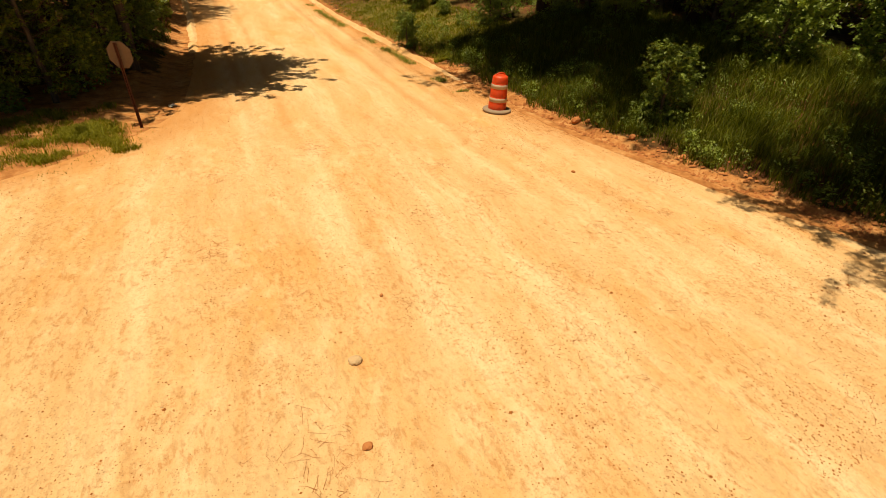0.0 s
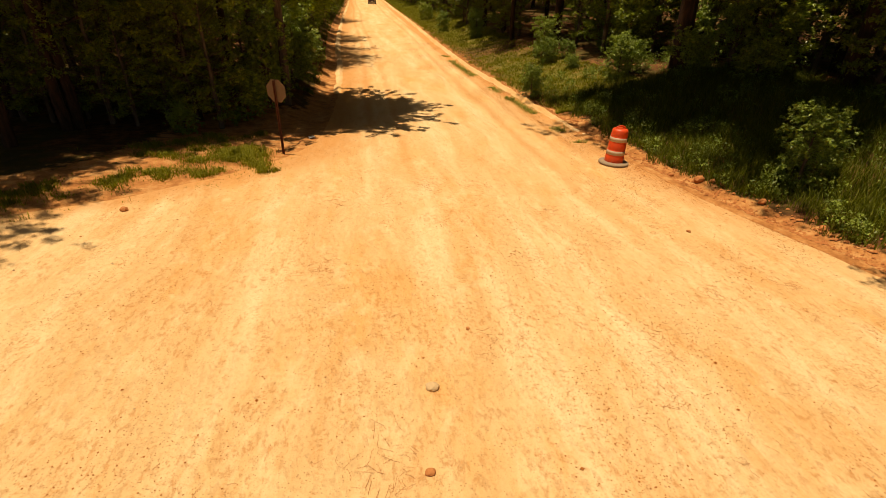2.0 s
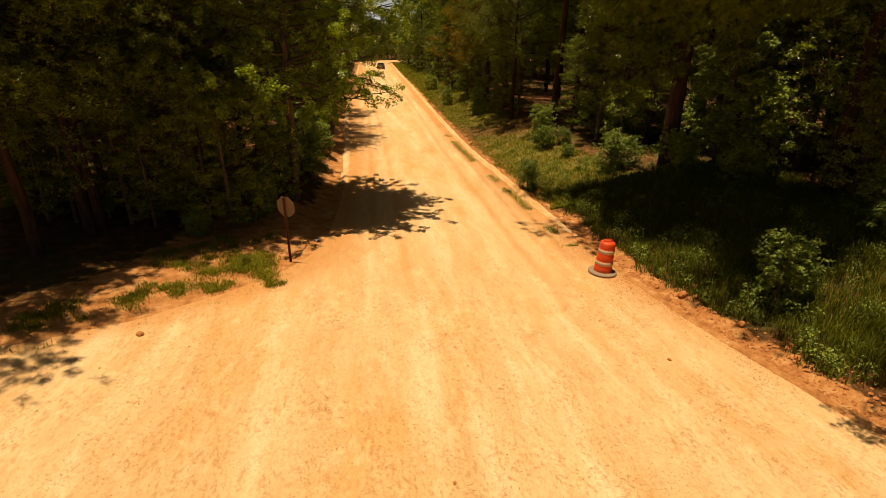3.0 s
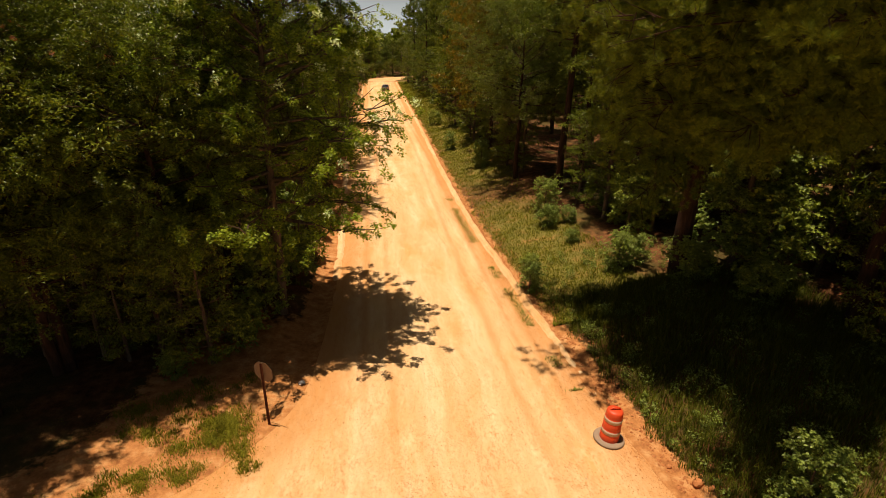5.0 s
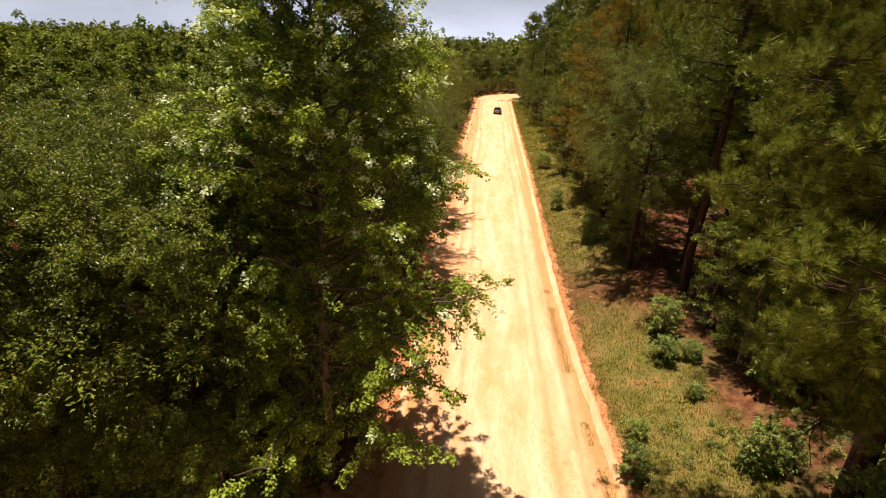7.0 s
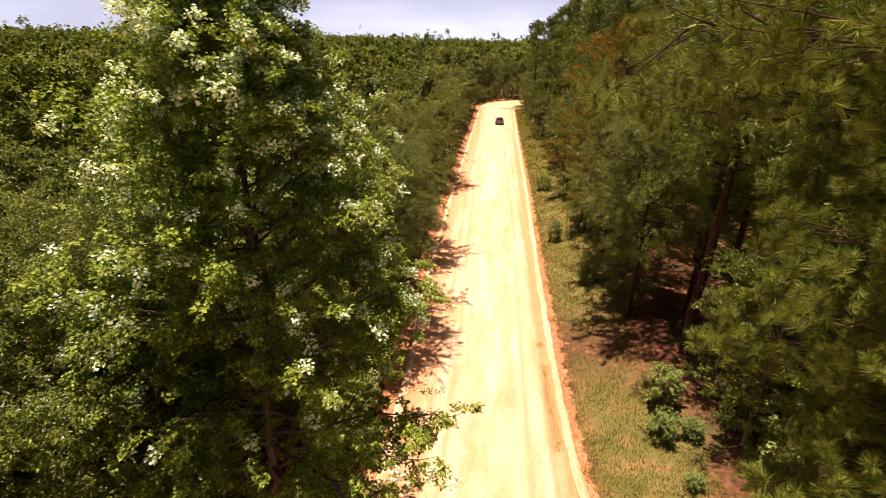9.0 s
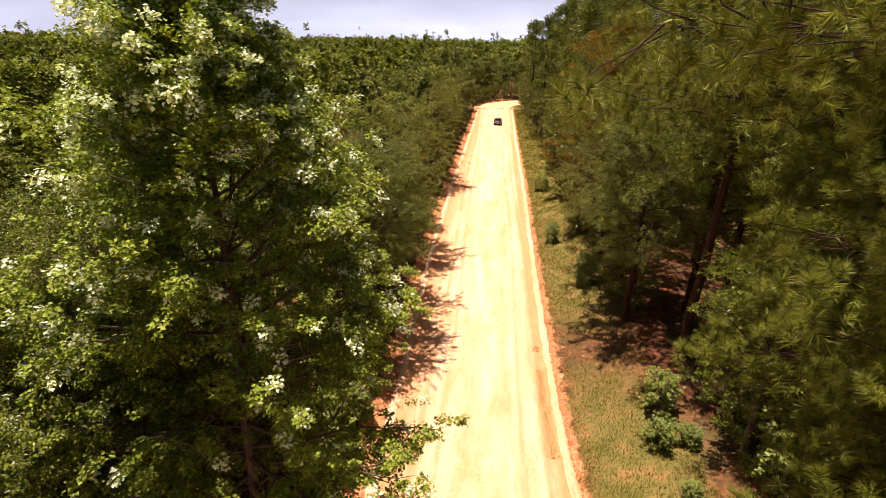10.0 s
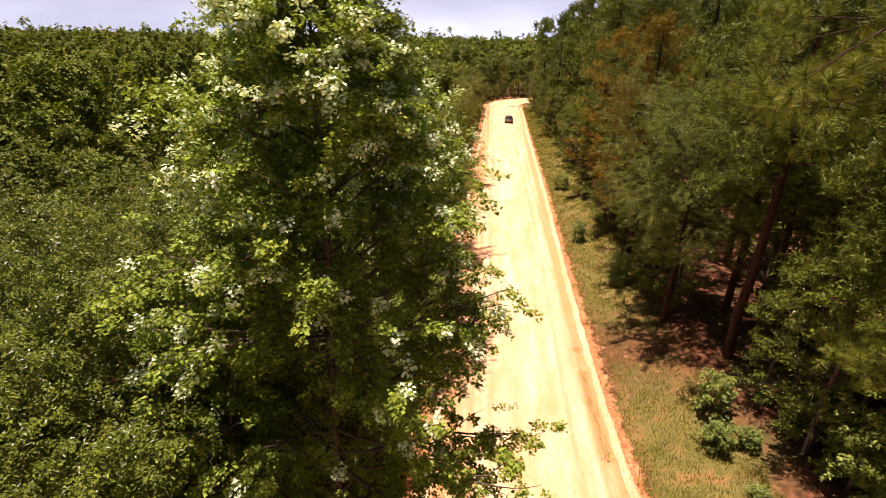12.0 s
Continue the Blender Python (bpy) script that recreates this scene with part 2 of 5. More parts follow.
# ---------------------------------------------------------------- mesh helpers
def mesh_np(name, verts, faces, material, smooth=False):
    """A mesh from numpy arrays: verts (n, 3), faces (m, 3) or (m, 4)."""
    me = bpy.data.meshes.new(name)
    verts = np.asarray(verts, np.float32)
    faces = np.asarray(faces, np.int32)
    k = faces.shape[1]
    me.vertices.add(len(verts))
    me.vertices.foreach_set("co", verts.ravel())
    me.loops.add(faces.size)
    me.loops.foreach_set("vertex_index", faces.ravel())
    me.polygons.add(len(faces))
    me.polygons.foreach_set("loop_start", np.arange(0, faces.size, k, dtype=np.int32))
    me.polygons.foreach_set("use_smooth", np.full(len(faces), smooth))
    me.update(calc_edges=True)
    me.validate()
    me.materials.append(material)
    return me


def mesh_bm(name, bm, material, smooth=False):
    me = bpy.data.meshes.new(name)
    bmesh.ops.recalc_face_normals(bm, faces=bm.faces)
    for f in bm.faces:
        f.smooth = smooth
    bm.to_mesh(me)
    bm.free()
    me.materials.append(material)
    return me


def part(name, me, parent, label=""):
    ob = new(name, me)
    ob.parent = parent
    return tagged(ob, label)


def thing(name, label, category, group="", kind=""):
    return tagged(new(name), label, category, group, kind)


def tubes(lines, sides=6):
    """Tapered tubes along polylines: each line is (points (n, 3), radii (n,))."""
    vs, fs, base = [], [], 0
    ang = np.linspace(0, 2 * np.pi, sides, endpoint=False)
    for pts, rad in lines:
        pts = np.asarray(pts, float)
        n = len(pts)
        tang = np.gradient(pts, axis=0)
        tang /= np.linalg.norm(tang, axis=1)[:, None] + 1e-9
        ref = np.where(np.abs(tang[:, 2:3]) > 0.9, np.array([[1.0, 0, 0]]), np.array([[0, 0, 1.0]]))
        u = np.cross(tang, ref)
        u /= np.linalg.norm(u, axis=1)[:, None]
        v = np.cross(tang, u)
        ring = pts[:, None] + (np.cos(ang)[None, :, None] * u[:, None] + np.sin(ang)[None, :, None] * v[:, None]) * np.asarray(rad)[:, None, None]
        vs.append(ring.reshape(-1, 3))
        i = np.arange(n - 1)[:, None] * sides
        j = np.arange(sides)[None]
        j2 = (j + 1) % sides
        fs.append((base + np.stack([i + j, i + j2, i + sides + j2, i + sides + j], -1)).reshape(-1, 4))
        base += n * sides
    return np.concatenate(vs), np.concatenate(fs)


def smooth(a, b, x):
    t = np.clip((x - a) / (b - a), 0, 1)
    return t * t * (3 - 2 * t)


def unit(v):
    return v / (np.linalg.norm(v, axis=-1, keepdims=True) + 1e-9)


def leaf_cloud(rng, centres, size, up=0.7, slim=0.62, fold=0.18, droop=0.0, bias=0.0):
    """Folded leaves, two triangles each, one at every centre."""
    n = len(centres)
    nor = unit(rng.normal(size=(n, 3)) * 0.8 + np.array([0, 0, up * 1.6]) + bias)
    t = unit(np.cross(nor, rng.normal(size=(n, 3))))
    t = unit(t - np.array([0, 0, droop]))
    s = unit(np.cross(nor, t))
    L = (size * rng.uniform(0.6, 1.3, n))[:, None]
    a = centres - t * L * 0.5
    b = centres + t * L * 0.5
    mid = centres - t * L * 0.08
    l = mid + s * L * slim * 0.5 + nor * L * fold
    r = mid - s * L * slim * 0.5 + nor * L * fold
    v = np.stack([a, l, b, r], 1).reshape(-1, 3)
    i = np.arange(n)[:, None] * 4
    f = np.concatenate([i + np.array([[0, 2, 1]]), i + np.array([[0, 3, 2]])])
    return v, f


def needle_cloud(rng, centres, axes, count, length, width, spread=0.75):
    """Bursts of needles, one thin triangle each, round every tuft's axis."""
    n = len(centres)
    d = unit(unit(axes)[:, None] * (1.05 - spread) + rng.normal(size=(n, count, 3)) * spread * 0.62)
    L = length * rng.uniform(0.65, 1.15, (n, count, 1))
    s = unit(np.cross(d, rng.normal(size=(n, count, 3)))) * width
    c = centres[:, None]
    v = np.stack([c + d * L * 0.08 - s, c + d * L * 0.08 + s, c + d * L], 2).reshape(-1, 3)
    return v, np.arange(n * count * 3).reshape(-1, 3)


def plume_cloud(rng, seats, axes, count, length, width, shoot=0.13):
    """Bottle-brush plumes: long needles set round a short shoot, fanning forward."""
    n = len(seats)
    ax = unit(axes)
    s = rng.uniform(0, 1, (n, count, 1))
    side = rng.normal(size=(n, count, 3))
    side = unit(side - ax[:, None] * np.sum(side * ax[:, None], -1, keepdims=True))
    d = unit(ax[:, None] * (0.0 + 1.15 * s) + side * rng.uniform(0.55, 1.1, (n, count, 1)))
    big = rng.uniform(0.75, 1.15, (n, 1, 1))
    L = length * big * rng.uniform(0.8, 1.1, (n, count, 1))
    p = seats[:, None] + ax[:, None] * shoot * big * s
    w = unit(np.cross(d, rng.normal(size=(n, count, 3)))) * width
    tip = p + d * L - np.array([0, 0, 1.0]) * L * 0.10
    v = np.stack([p - w, p + w, tip], 2).reshape(-1, 3)
    return v, np.arange(n * count * 3).reshape(-1, 3)


def spray_cloud(rng, seats, ways, per, length, size, droop=0.25, wide=0.10, slim=0.6, flat=0.55):
    """Leafy sprays: leaves set along short bending shoots, two triangles each; gives also each leaf's share along its shoot."""
    n = len(seats)
    up = np.array([0, 0, 1.0])
    w = unit(unit(ways)[:, None] + rng.normal(size=(n, 1, 3)) * 0.38 - up * droop)
    s = rng.uniform(0.02, 1.0, (n, per, 1)) ** 0.8
    L = length * rng.uniform(0.6, 1.25, (n, 1, 1))
    side = rng.normal(size=(n, per, 3)) * np.array([1, 1, 0.55])
    side = unit(side - w * np.sum(side * w, -1, keepdims=True))
    c = seats[:, None] + w * L * s - up * droop * 0.5 * L * s * s + side * wide * rng.uniform(0.15, 1.0, (n, per, 1))
    nor = unit(up * 1.0 + side * 0.25 + rng.normal(size=(n, per, 3)) * flat)
    t = unit(w * 0.55 + side * 0.9 - up * 0.30 + rng.normal(size=(n, per, 3)) * 0.25)
    t = unit(t - nor * np.sum(t * nor, -1, keepdims=True))
    b = np.cross(nor, t)
    Z = size * rng.uniform(0.65, 1.25, (n, per, 1))
    mid = c - t * Z * 0.06
    v = np.stack([c - t * Z * 0.5, mid + b * Z * slim * 0.5 + nor * Z * 0.13, c + t * Z * 0.5, mid - b * Z * slim * 0.5 + nor * Z * 0.13], 2).reshape(-1, 3)
    i = np.arange(n * per)[:, None] * 4
    f = np.concatenate([i + np.array([[0, 2, 1]]), i + np.array([[0, 3, 2]])])
    return v, f, s.reshape(-1)


# ---------------------------------------------------------------- plants
def limbs_of(rng, h, base, reach, count, rise, bend=0.25, subs=5, lean=0.3, vary=(0.72, 1.18), thick=0.30, sector=None, outer=0.28, longest=9.0):
    """The skeleton of a tree: trunk, limbs and twigs as polylines, and the points that carry leaves."""
    zs = np.linspace(0, 1, 9)
    wob = np.cumsum(rng.normal(size=(9, 2)) * 0.018 * h * lean, axis=0)
    wob -= wob[:1]
    trunk = np.column_stack([wob, zs * h])
    r0 = 0.014 * h + 0.03
    lines = [(trunk, r0 * (1 - zs) ** 0.8 + 0.012)]
    twigs, carry, out = [], [], []
    for i in range(count):
        q = (i + rng.uniform(0.1, 0.9)) / count
        z = base + (h - base) * q ** 0.92
        L = reach(q) * rng.uniform(*vary)
        if L < 0.15:
            continue
        az = i * 2.39996 + rng.uniform(-0.5, 0.5)
        if sector:
            az = sector[0] + sector[1] * rng.uniform(-1, 1)
            if len(sector) > 2 and i % 3 == 0:
                az = sector[2] + sector[3] * rng.uniform(-1, 1)
                L *= sector[4]
        start = np.array([np.interp(z, trunk[:, 2], trunk[:, 0]), np.interp(z, trunk[:, 2], trunk[:, 1]), z])
        el = rise(q) + rng.uniform(-0.15, 0.15)
        d = np.array([math.cos(az) * math.cos(el), math.sin(az) * math.cos(el), math.sin(el)])
        s = np.linspace(0, 1, 6)[:, None]
        pts = start + d * L * s + np.array([0, 0, 1.0]) * bend * L * s ** 2 + rng.normal(size=(6, 3)) * 0.035 * L * s
        rl = max(0.009, thick * r0 * (1 - q) + 0.010) * min(1.0, L / 2.5 + 0.3)
        twigs.append((pts, rl * (1 - s[:, 0] * 0.85)))
        for j in range(subs):
            f = rng.uniform(outer, 1.0)
            p0 = start + d * L * f + np.array([0, 0, 1.0]) * bend * L * f * f
            dd = unit(d + rng.normal(size=3) * 0.65 + np.array([0, 0, 0.12]))
            l2 = min(L * rng.uniform(0.2, 0.42) + 0.15, longest * rng.uniform(0.5, 1.0))
            s2 = np.linspace(0, 1, 4)[:, None]
            sp = p0 + dd * l2 * s2 + rng.normal(size=(4, 3)) * 0.04 * l2
            twigs.append((sp, rl * 0.35 * (1 - s2[:, 0] * 0.8)))
            carry.append(sp[1:])
            out.append(np.repeat(dd[None], 3, 0))
        carry.append(pts[3:])
        out.append(np.repeat(d[None], 3, 0))
    return lines, twigs, np.concatenate(carry), np.concatenate(out)


def woody(root, lines, twigs, bark, sides, twig_sides, limbs):
    """Trunk and limbs: the limbs of the nearest trees are parts of their own."""
    if not limbs:
        v, f = tubes(lines, sides)
        v2, f2 = tubes(twigs, twig_sides)
        part("trunk", mesh_np("trunk", np.concatenate([v, v2]), np.concatenate([f, f2 + len(v)]), bark, True), root)
        return
    v, f = tubes(lines, sides)
    part("trunk", mesh_np("trunk", v, f, bark, True), root)
    group = []
    for t in twigs:
        if len(t[0]) == 6 and group:
            v, f = tubes(group, twig_sides)
            part("limb", mesh_np("limb", v, f, bark, True), root)
            group = []
        group.append(t)
    v, f = tubes(group, twig_sides)
    part("limb", mesh_np("limb", v, f, bark, True), root)


def broadleaf(name, seed, h, base, radius, count, leaves, size, leaf_mat, bark, shape="oval", clump=0.30, up=0.7, label="", category="tree", slim=0.62, subs=5, twig_sides=4, limbs=False, clumps=0, flat=0.42, share=0.7, outer=0.36):
    rng = np.random.default_rng(seed)
    if shape == "oval":
        reach = lambda q: radius * (math.sin(math.pi * (0.16 + 0.80 * q)) ** 0.7)
    elif shape == "cone":
        reach = lambda q: radius * (1.02 - q) ** 0.75
    else:
        reach = lambda q: radius * (0.75 + 0.25 * math.sin(9 * q)) * (1.04 - q) ** 0.45
    rise = lambda q: 0.10 + 0.70 * q
    lines, twigs, carry, out = limbs_of(rng, h, base, reach, count, rise, subs=subs, bend=0.25, vary=(0.58, 1.22), outer=outer)
    root = thing(name, label, category)
    woody(root, lines, twigs, bark, 9, twig_sides, limbs)
    # leaves gather in clumps at the twigs, with gaps between
    clumps = clumps or max(30, leaves // 26)
    order = rng.permutation(len(carry))
    seat = order[rng.integers(0, int(len(carry) * share), clumps)]
    home = carry[seat] + rng.normal(size=(clumps, 3)) * clump * np.array([0.8, 0.8, 0.4])
    wide = clump * rng.uniform(0.5, 1.15, clumps)
    pick = rng.integers(0, clumps, leaves)
    off = rng.normal(size=(leaves, 3)) * wide[pick][:, None] * np.array([1.1, 1.1, flat])
    c = home[pick] + off
    c[:, 2] = np.maximum(c[:, 2], 0.1)
    v, f = leaf_cloud(rng, c, size, up, slim, bias=unit(off) * 0.9)
    part("crown", mesh_np("crown", v, f, leaf_mat), root)
    return root


def spray_tree(name, seed, h, base, spread, count, subs, sprays, per, length, size, leaf_mat, bark, label, rise=(0.05, 0.5), droop=0.25, wide=0.11, slim=0.6,
               outer=0.32, thick=0.24, vary=(0.66, 1.04), turned=None, limbs=False, twig_sides=4, flat=0.55, longest=1.7, trunk=1.0, category="tree"):
    """A broadleaf tree whose crown is built of leafy sprays along its limbs, with gaps between them; spread gives the crown's reach by height."""
    rng = np.random.default_rng(seed)
    lift = lambda q: rise[0] + (rise[1] - rise[0]) * q
    reach = lambda q: float(np.interp(base + (h - base) * q ** 0.92, *spread)) / math.cos(lift(q))
    lines, twigs, carry, out = limbs_of(rng, h, base, reach, count, lift, bend=0.06, subs=subs, lean=0.22, vary=vary, thick=thick, outer=outer, longest=longest)
    lines[0] = (lines[0][0], lines[0][1] * trunk)
    root = thing(name, label, category)
    woody(root, lines, twigs, bark, 10, twig_sides, limbs)
    pick = np.repeat(np.arange(len(carry)), sprays)
    seats = carry[pick] + rng.normal(size=(len(pick), 3)) * 0.10
    seats[:, 2] = np.maximum(seats[:, 2], 0.2)
    v, f, along = spray_cloud(rng, seats, out[pick] * np.array([1, 1, 0.6]), per, length, size, droop, wide, slim, flat)
    me = mesh_np("crown", v, f, leaf_mat)
    if turned:
        # sprays at the windward tips of the upper crown show their pale undersides
        rim = np.hypot(seats[:, 0], seats[:, 1]) / np.interp(seats[:, 2], *spread)
        lot = rng.uniform(0, 1, len(seats)) < turned * np.clip((seats[:, 2] - 3) / (h - 5), 0, 1) ** 1.1 * smooth(0.45, 0.95, rim)
        pale = np.repeat(lot, per) & (along > 0.55) & (rng.uniform(0, 1, len(along)) < 0.9)
        pale |= rng.uniform(0, 1, len(along)) < 0.006
        me.attributes.new("turned", "FLOAT", "POINT").data.foreach_set("value", np.repeat(pale, 4).astype(np.float32))
    part("crown", me, root)
    return root


def pine(name, seed, h, base, radius, count, tufts, needles, length, width, needle_mat=None, label="", subs=6, limbs=False, jitter=0.22, sector=None, outer=0.28, longest=9.0, plumes=0, spread=None, brushes=0, droop=False, girth=1.0):
    rng = np.random.default_rng(seed)
    if spread:
        reach = lambda q: float(np.interp(base + (h - base) * q ** 0.92, *spread))
    else:
        reach = lambda q: radius * (0.45 + 0.55 * math.sin(math.pi * (0.22 + 0.70 * q))) * (1.02 - q) ** 0.35
    rise = (lambda q: -0.14 + 0.40 * q) if droop else (lambda q: -0.05 + 0.65 * q)
    lines, twigs, carry, out = limbs_of(rng, h, base, reach, count, rise, bend=0.02 if droop else 0.16, subs=subs, lean=0.2, thick=0.15, sector=sector, outer=outer, longest=longest)
    zz = lines[0][0][:, 2]
    lines[0] = (lines[0][0], girth * 0.0115 * h * (1 - zz / h) ** 0.75 + 0.015)
    root = thing(name, label, "pine tree")
    woody(root, lines, twigs, M_PINEBARK, 12, 4, limbs)
    if brushes:
        seats, ends = np.repeat(carry[2::3], brushes, 0), np.repeat(out[2::3], brushes, 0)
        m = len(seats)
        seats = seats + rng.normal(size=(m, 3)) * jitter * np.array([1, 1, 0.6])
        # one plume to each space, so that they stand apart
        cells, first = np.unique(np.floor(seats / (length * 0.80)).astype(int), axis=0, return_index=True)
        seats, ends = seats[first], ends[first]
        m = len(seats)
        ax = unit(ends * 0.40 + np.array([0, 0, 0.9]) + rng.normal(size=(m, 3)) * 0.30)
        v, f = plume_cloud(rng, seats, ax, needles, length, width)
        part("crown", mesh_np("crown", v, f, needle_mat or M_NEEDLE), root)
        inner = carry + rng.normal(size=carry.shape) * 0.22 - np.array([0, 0, 0.42])
        v, f = plume_cloud(rng, inner, rng.normal(size=inner.shape), 50, 0.17, 0.0055)
        part("inner_crown", mesh_np("inner_crown", v, f, needle_mat or M_NEEDLE), root)
        return root
    if plumes:
        # tufts gather in plumes at the twig ends, with gaps between
        seat = rng.integers(0, len(carry), plumes)
        pick = seat[rng.integers(0, plumes, tufts)]
    else:
        pick = rng.integers(0, len(carry), tufts)
    c = carry[pick] + rng.normal(size=(tufts, 3)) * jitter * np.array([1, 1, 0.6])
    ax = unit(out[pick] * 0.6 + np.array([0, 0, 0.7]) + rng.normal(size=(tufts, 3)) * 0.35)
    v, f = needle_cloud(rng, c, ax, needles, length, width)
    part("crown", mesh_np("crown", v, f, needle_mat or M_NEEDLE), root)
    return root


# ---------------------------------------------------------------- terrain
PROFILE_Y = [-60, 0, 5, 12, 16, 23, 30, 50, 100, 146, 400, 5000]
PROFILE_Z = [0.6, 0.26, 0.24, 0.18, 0.15, 0.12, 0.15, 0.22, 0.45, 0.70, 0.7, 0.7]
RIGHT_Y = [-60, -10, 0, 5, 7.6, 9.2, 10.9, 14, 19, 23.3, 28, 33, 39, 51, 75, 100, 128, 150, 6000]
RIGHT_X = [9.0, 8.0, 7.0, 5.9, 5.2, 4.78, 4.4, 4.0, 3.58, 3.4, 3.12, 2.95, 2.92, 3.08, 3.5, 3.7, 4.1, 4.4, 4.4]
LEFT_Y = [-60, 7, 8.6, 9.6, 10.6, 12.0, 13.3, 14.4, 15.5, 17, 19, 22, 27, 34, 45, 57, 75, 100, 140, 6000]
LEFT_X = [-45, -45, -30, -17, -12, -9.4, -7.8, -6.6, -5.95, -5.45, -5.2, -5.05, -4.85, -4.9, -5.2, -5.25, -5.1, -4.6, -4.0, -4.0]


def soft_interp(y, ys, xs, w=1.2):
    y = np.asarray(y, float)
    return sum(np.interp(y + o * w, ys, xs) * k for o, k in ((-1, 0.25), (0, 0.5), (1, 0.25)))


def edge_right(y):
    return soft_interp(y, RIGHT_Y, RIGHT_X)


def edge_left(y):
    return soft_interp(y, LEFT_Y, LEFT_X)


def waves(x, y, s, seed=0.0):
    """A cheap smooth wobble over the plan, about -1 to 1."""
    return (np.sin(x / s * 1.3 + y / s * 0.7 + seed) + np.sin(-x / s * 0.6 + y / s * 1.7 + 2.1 * seed + 1) + np.sin(x / s * 2.3 - y / s * 1.9 + 4 + seed)) / 3


def height(x, y):
    """The height of the ground, road included."""
    x, y = np.asarray(x, float), np.asarray(y, float)
    z = soft_interp(y, PROFILE_Y, PROFILE_Z, 5.0)
    z = z - 0.030 * np.clip(x, -12, 9) * smooth(22, 13, y)
    l, r = edge_left(y), edge_right(y)
    out_r, out_l = x - r, l - x
    # the clay ridge along the edge, a shallow ditch, then the rising bank
    bank_r = 0.06 * np.exp(-((out_r - 0.15) / 0.22) ** 2) + (0.14 + 0.06 * waves(x, y, 0.35, 3)) * smooth(0.55, 1.15, out_r) + 1.1 * smooth(1.0, 8.0, out_r)
    cut = smooth(18.0, 25, y)
    bank_l = 0.05 * smooth(17, 20, y) * np.exp(-((out_l - 0.1) / 0.2) ** 2) + (0.08 + 0.62 * cut) * smooth(0.3, 2.2, out_l) + 0.3 * smooth(4, 14, out_l) * smooth(12, 18, y)
    bank_r, bank_l = bank_r * smooth(146, 132, y), bank_l * smooth(146, 132, y)
    mid = np.clip((x - l) / (r - l), 0, 1)
    crown = 0.10 * np.sin(np.pi * mid) * smooth(14, 24, y)
    ruts = sum(-0.028 * np.exp(-((x - c - 0.15 * np.sin(y / 9 + c)) / 0.20) ** 2) for c in (-2.9, -1.5, 1.0, 2.5, -3.9)) * smooth(6, 16, y)
    z = z + np.where(out_r > -0.6, bank_r, 0) + np.where(out_l > -0.6, bank_l, 0) + crown + ruts
    inside = (out_r < -0.3) & (out_l < -0.3)
    z = z + np.where(inside, 0.012 * waves(x, y, 0.55) + 0.02 * waves(x, y, 2.3, 2), 0.05 * waves(x, y, 0.7, 1) * smooth(0.2, 1.5, np.maximum(out_r, out_l)))
    return z


def rows_y():
    a = np.arange(-60, -6, 3.0)
    b = np.arange(-6, 60, 0.3)
    c = np.arange(60, 150, 1.5)
    d = 150 * (4500 / 150) ** np.linspace(0, 1, 40)
    return np.concatenate([a, b, c, d])


def grid_faces(nr, nc):
    i = np.arange(nr - 1)[:, None] * nc + np.arange(nc - 1)[None]
    return np.stack([i, i + 1, i + nc + 1, i + nc], -1).reshape(-1, 4)


ROAD_END = 146.0


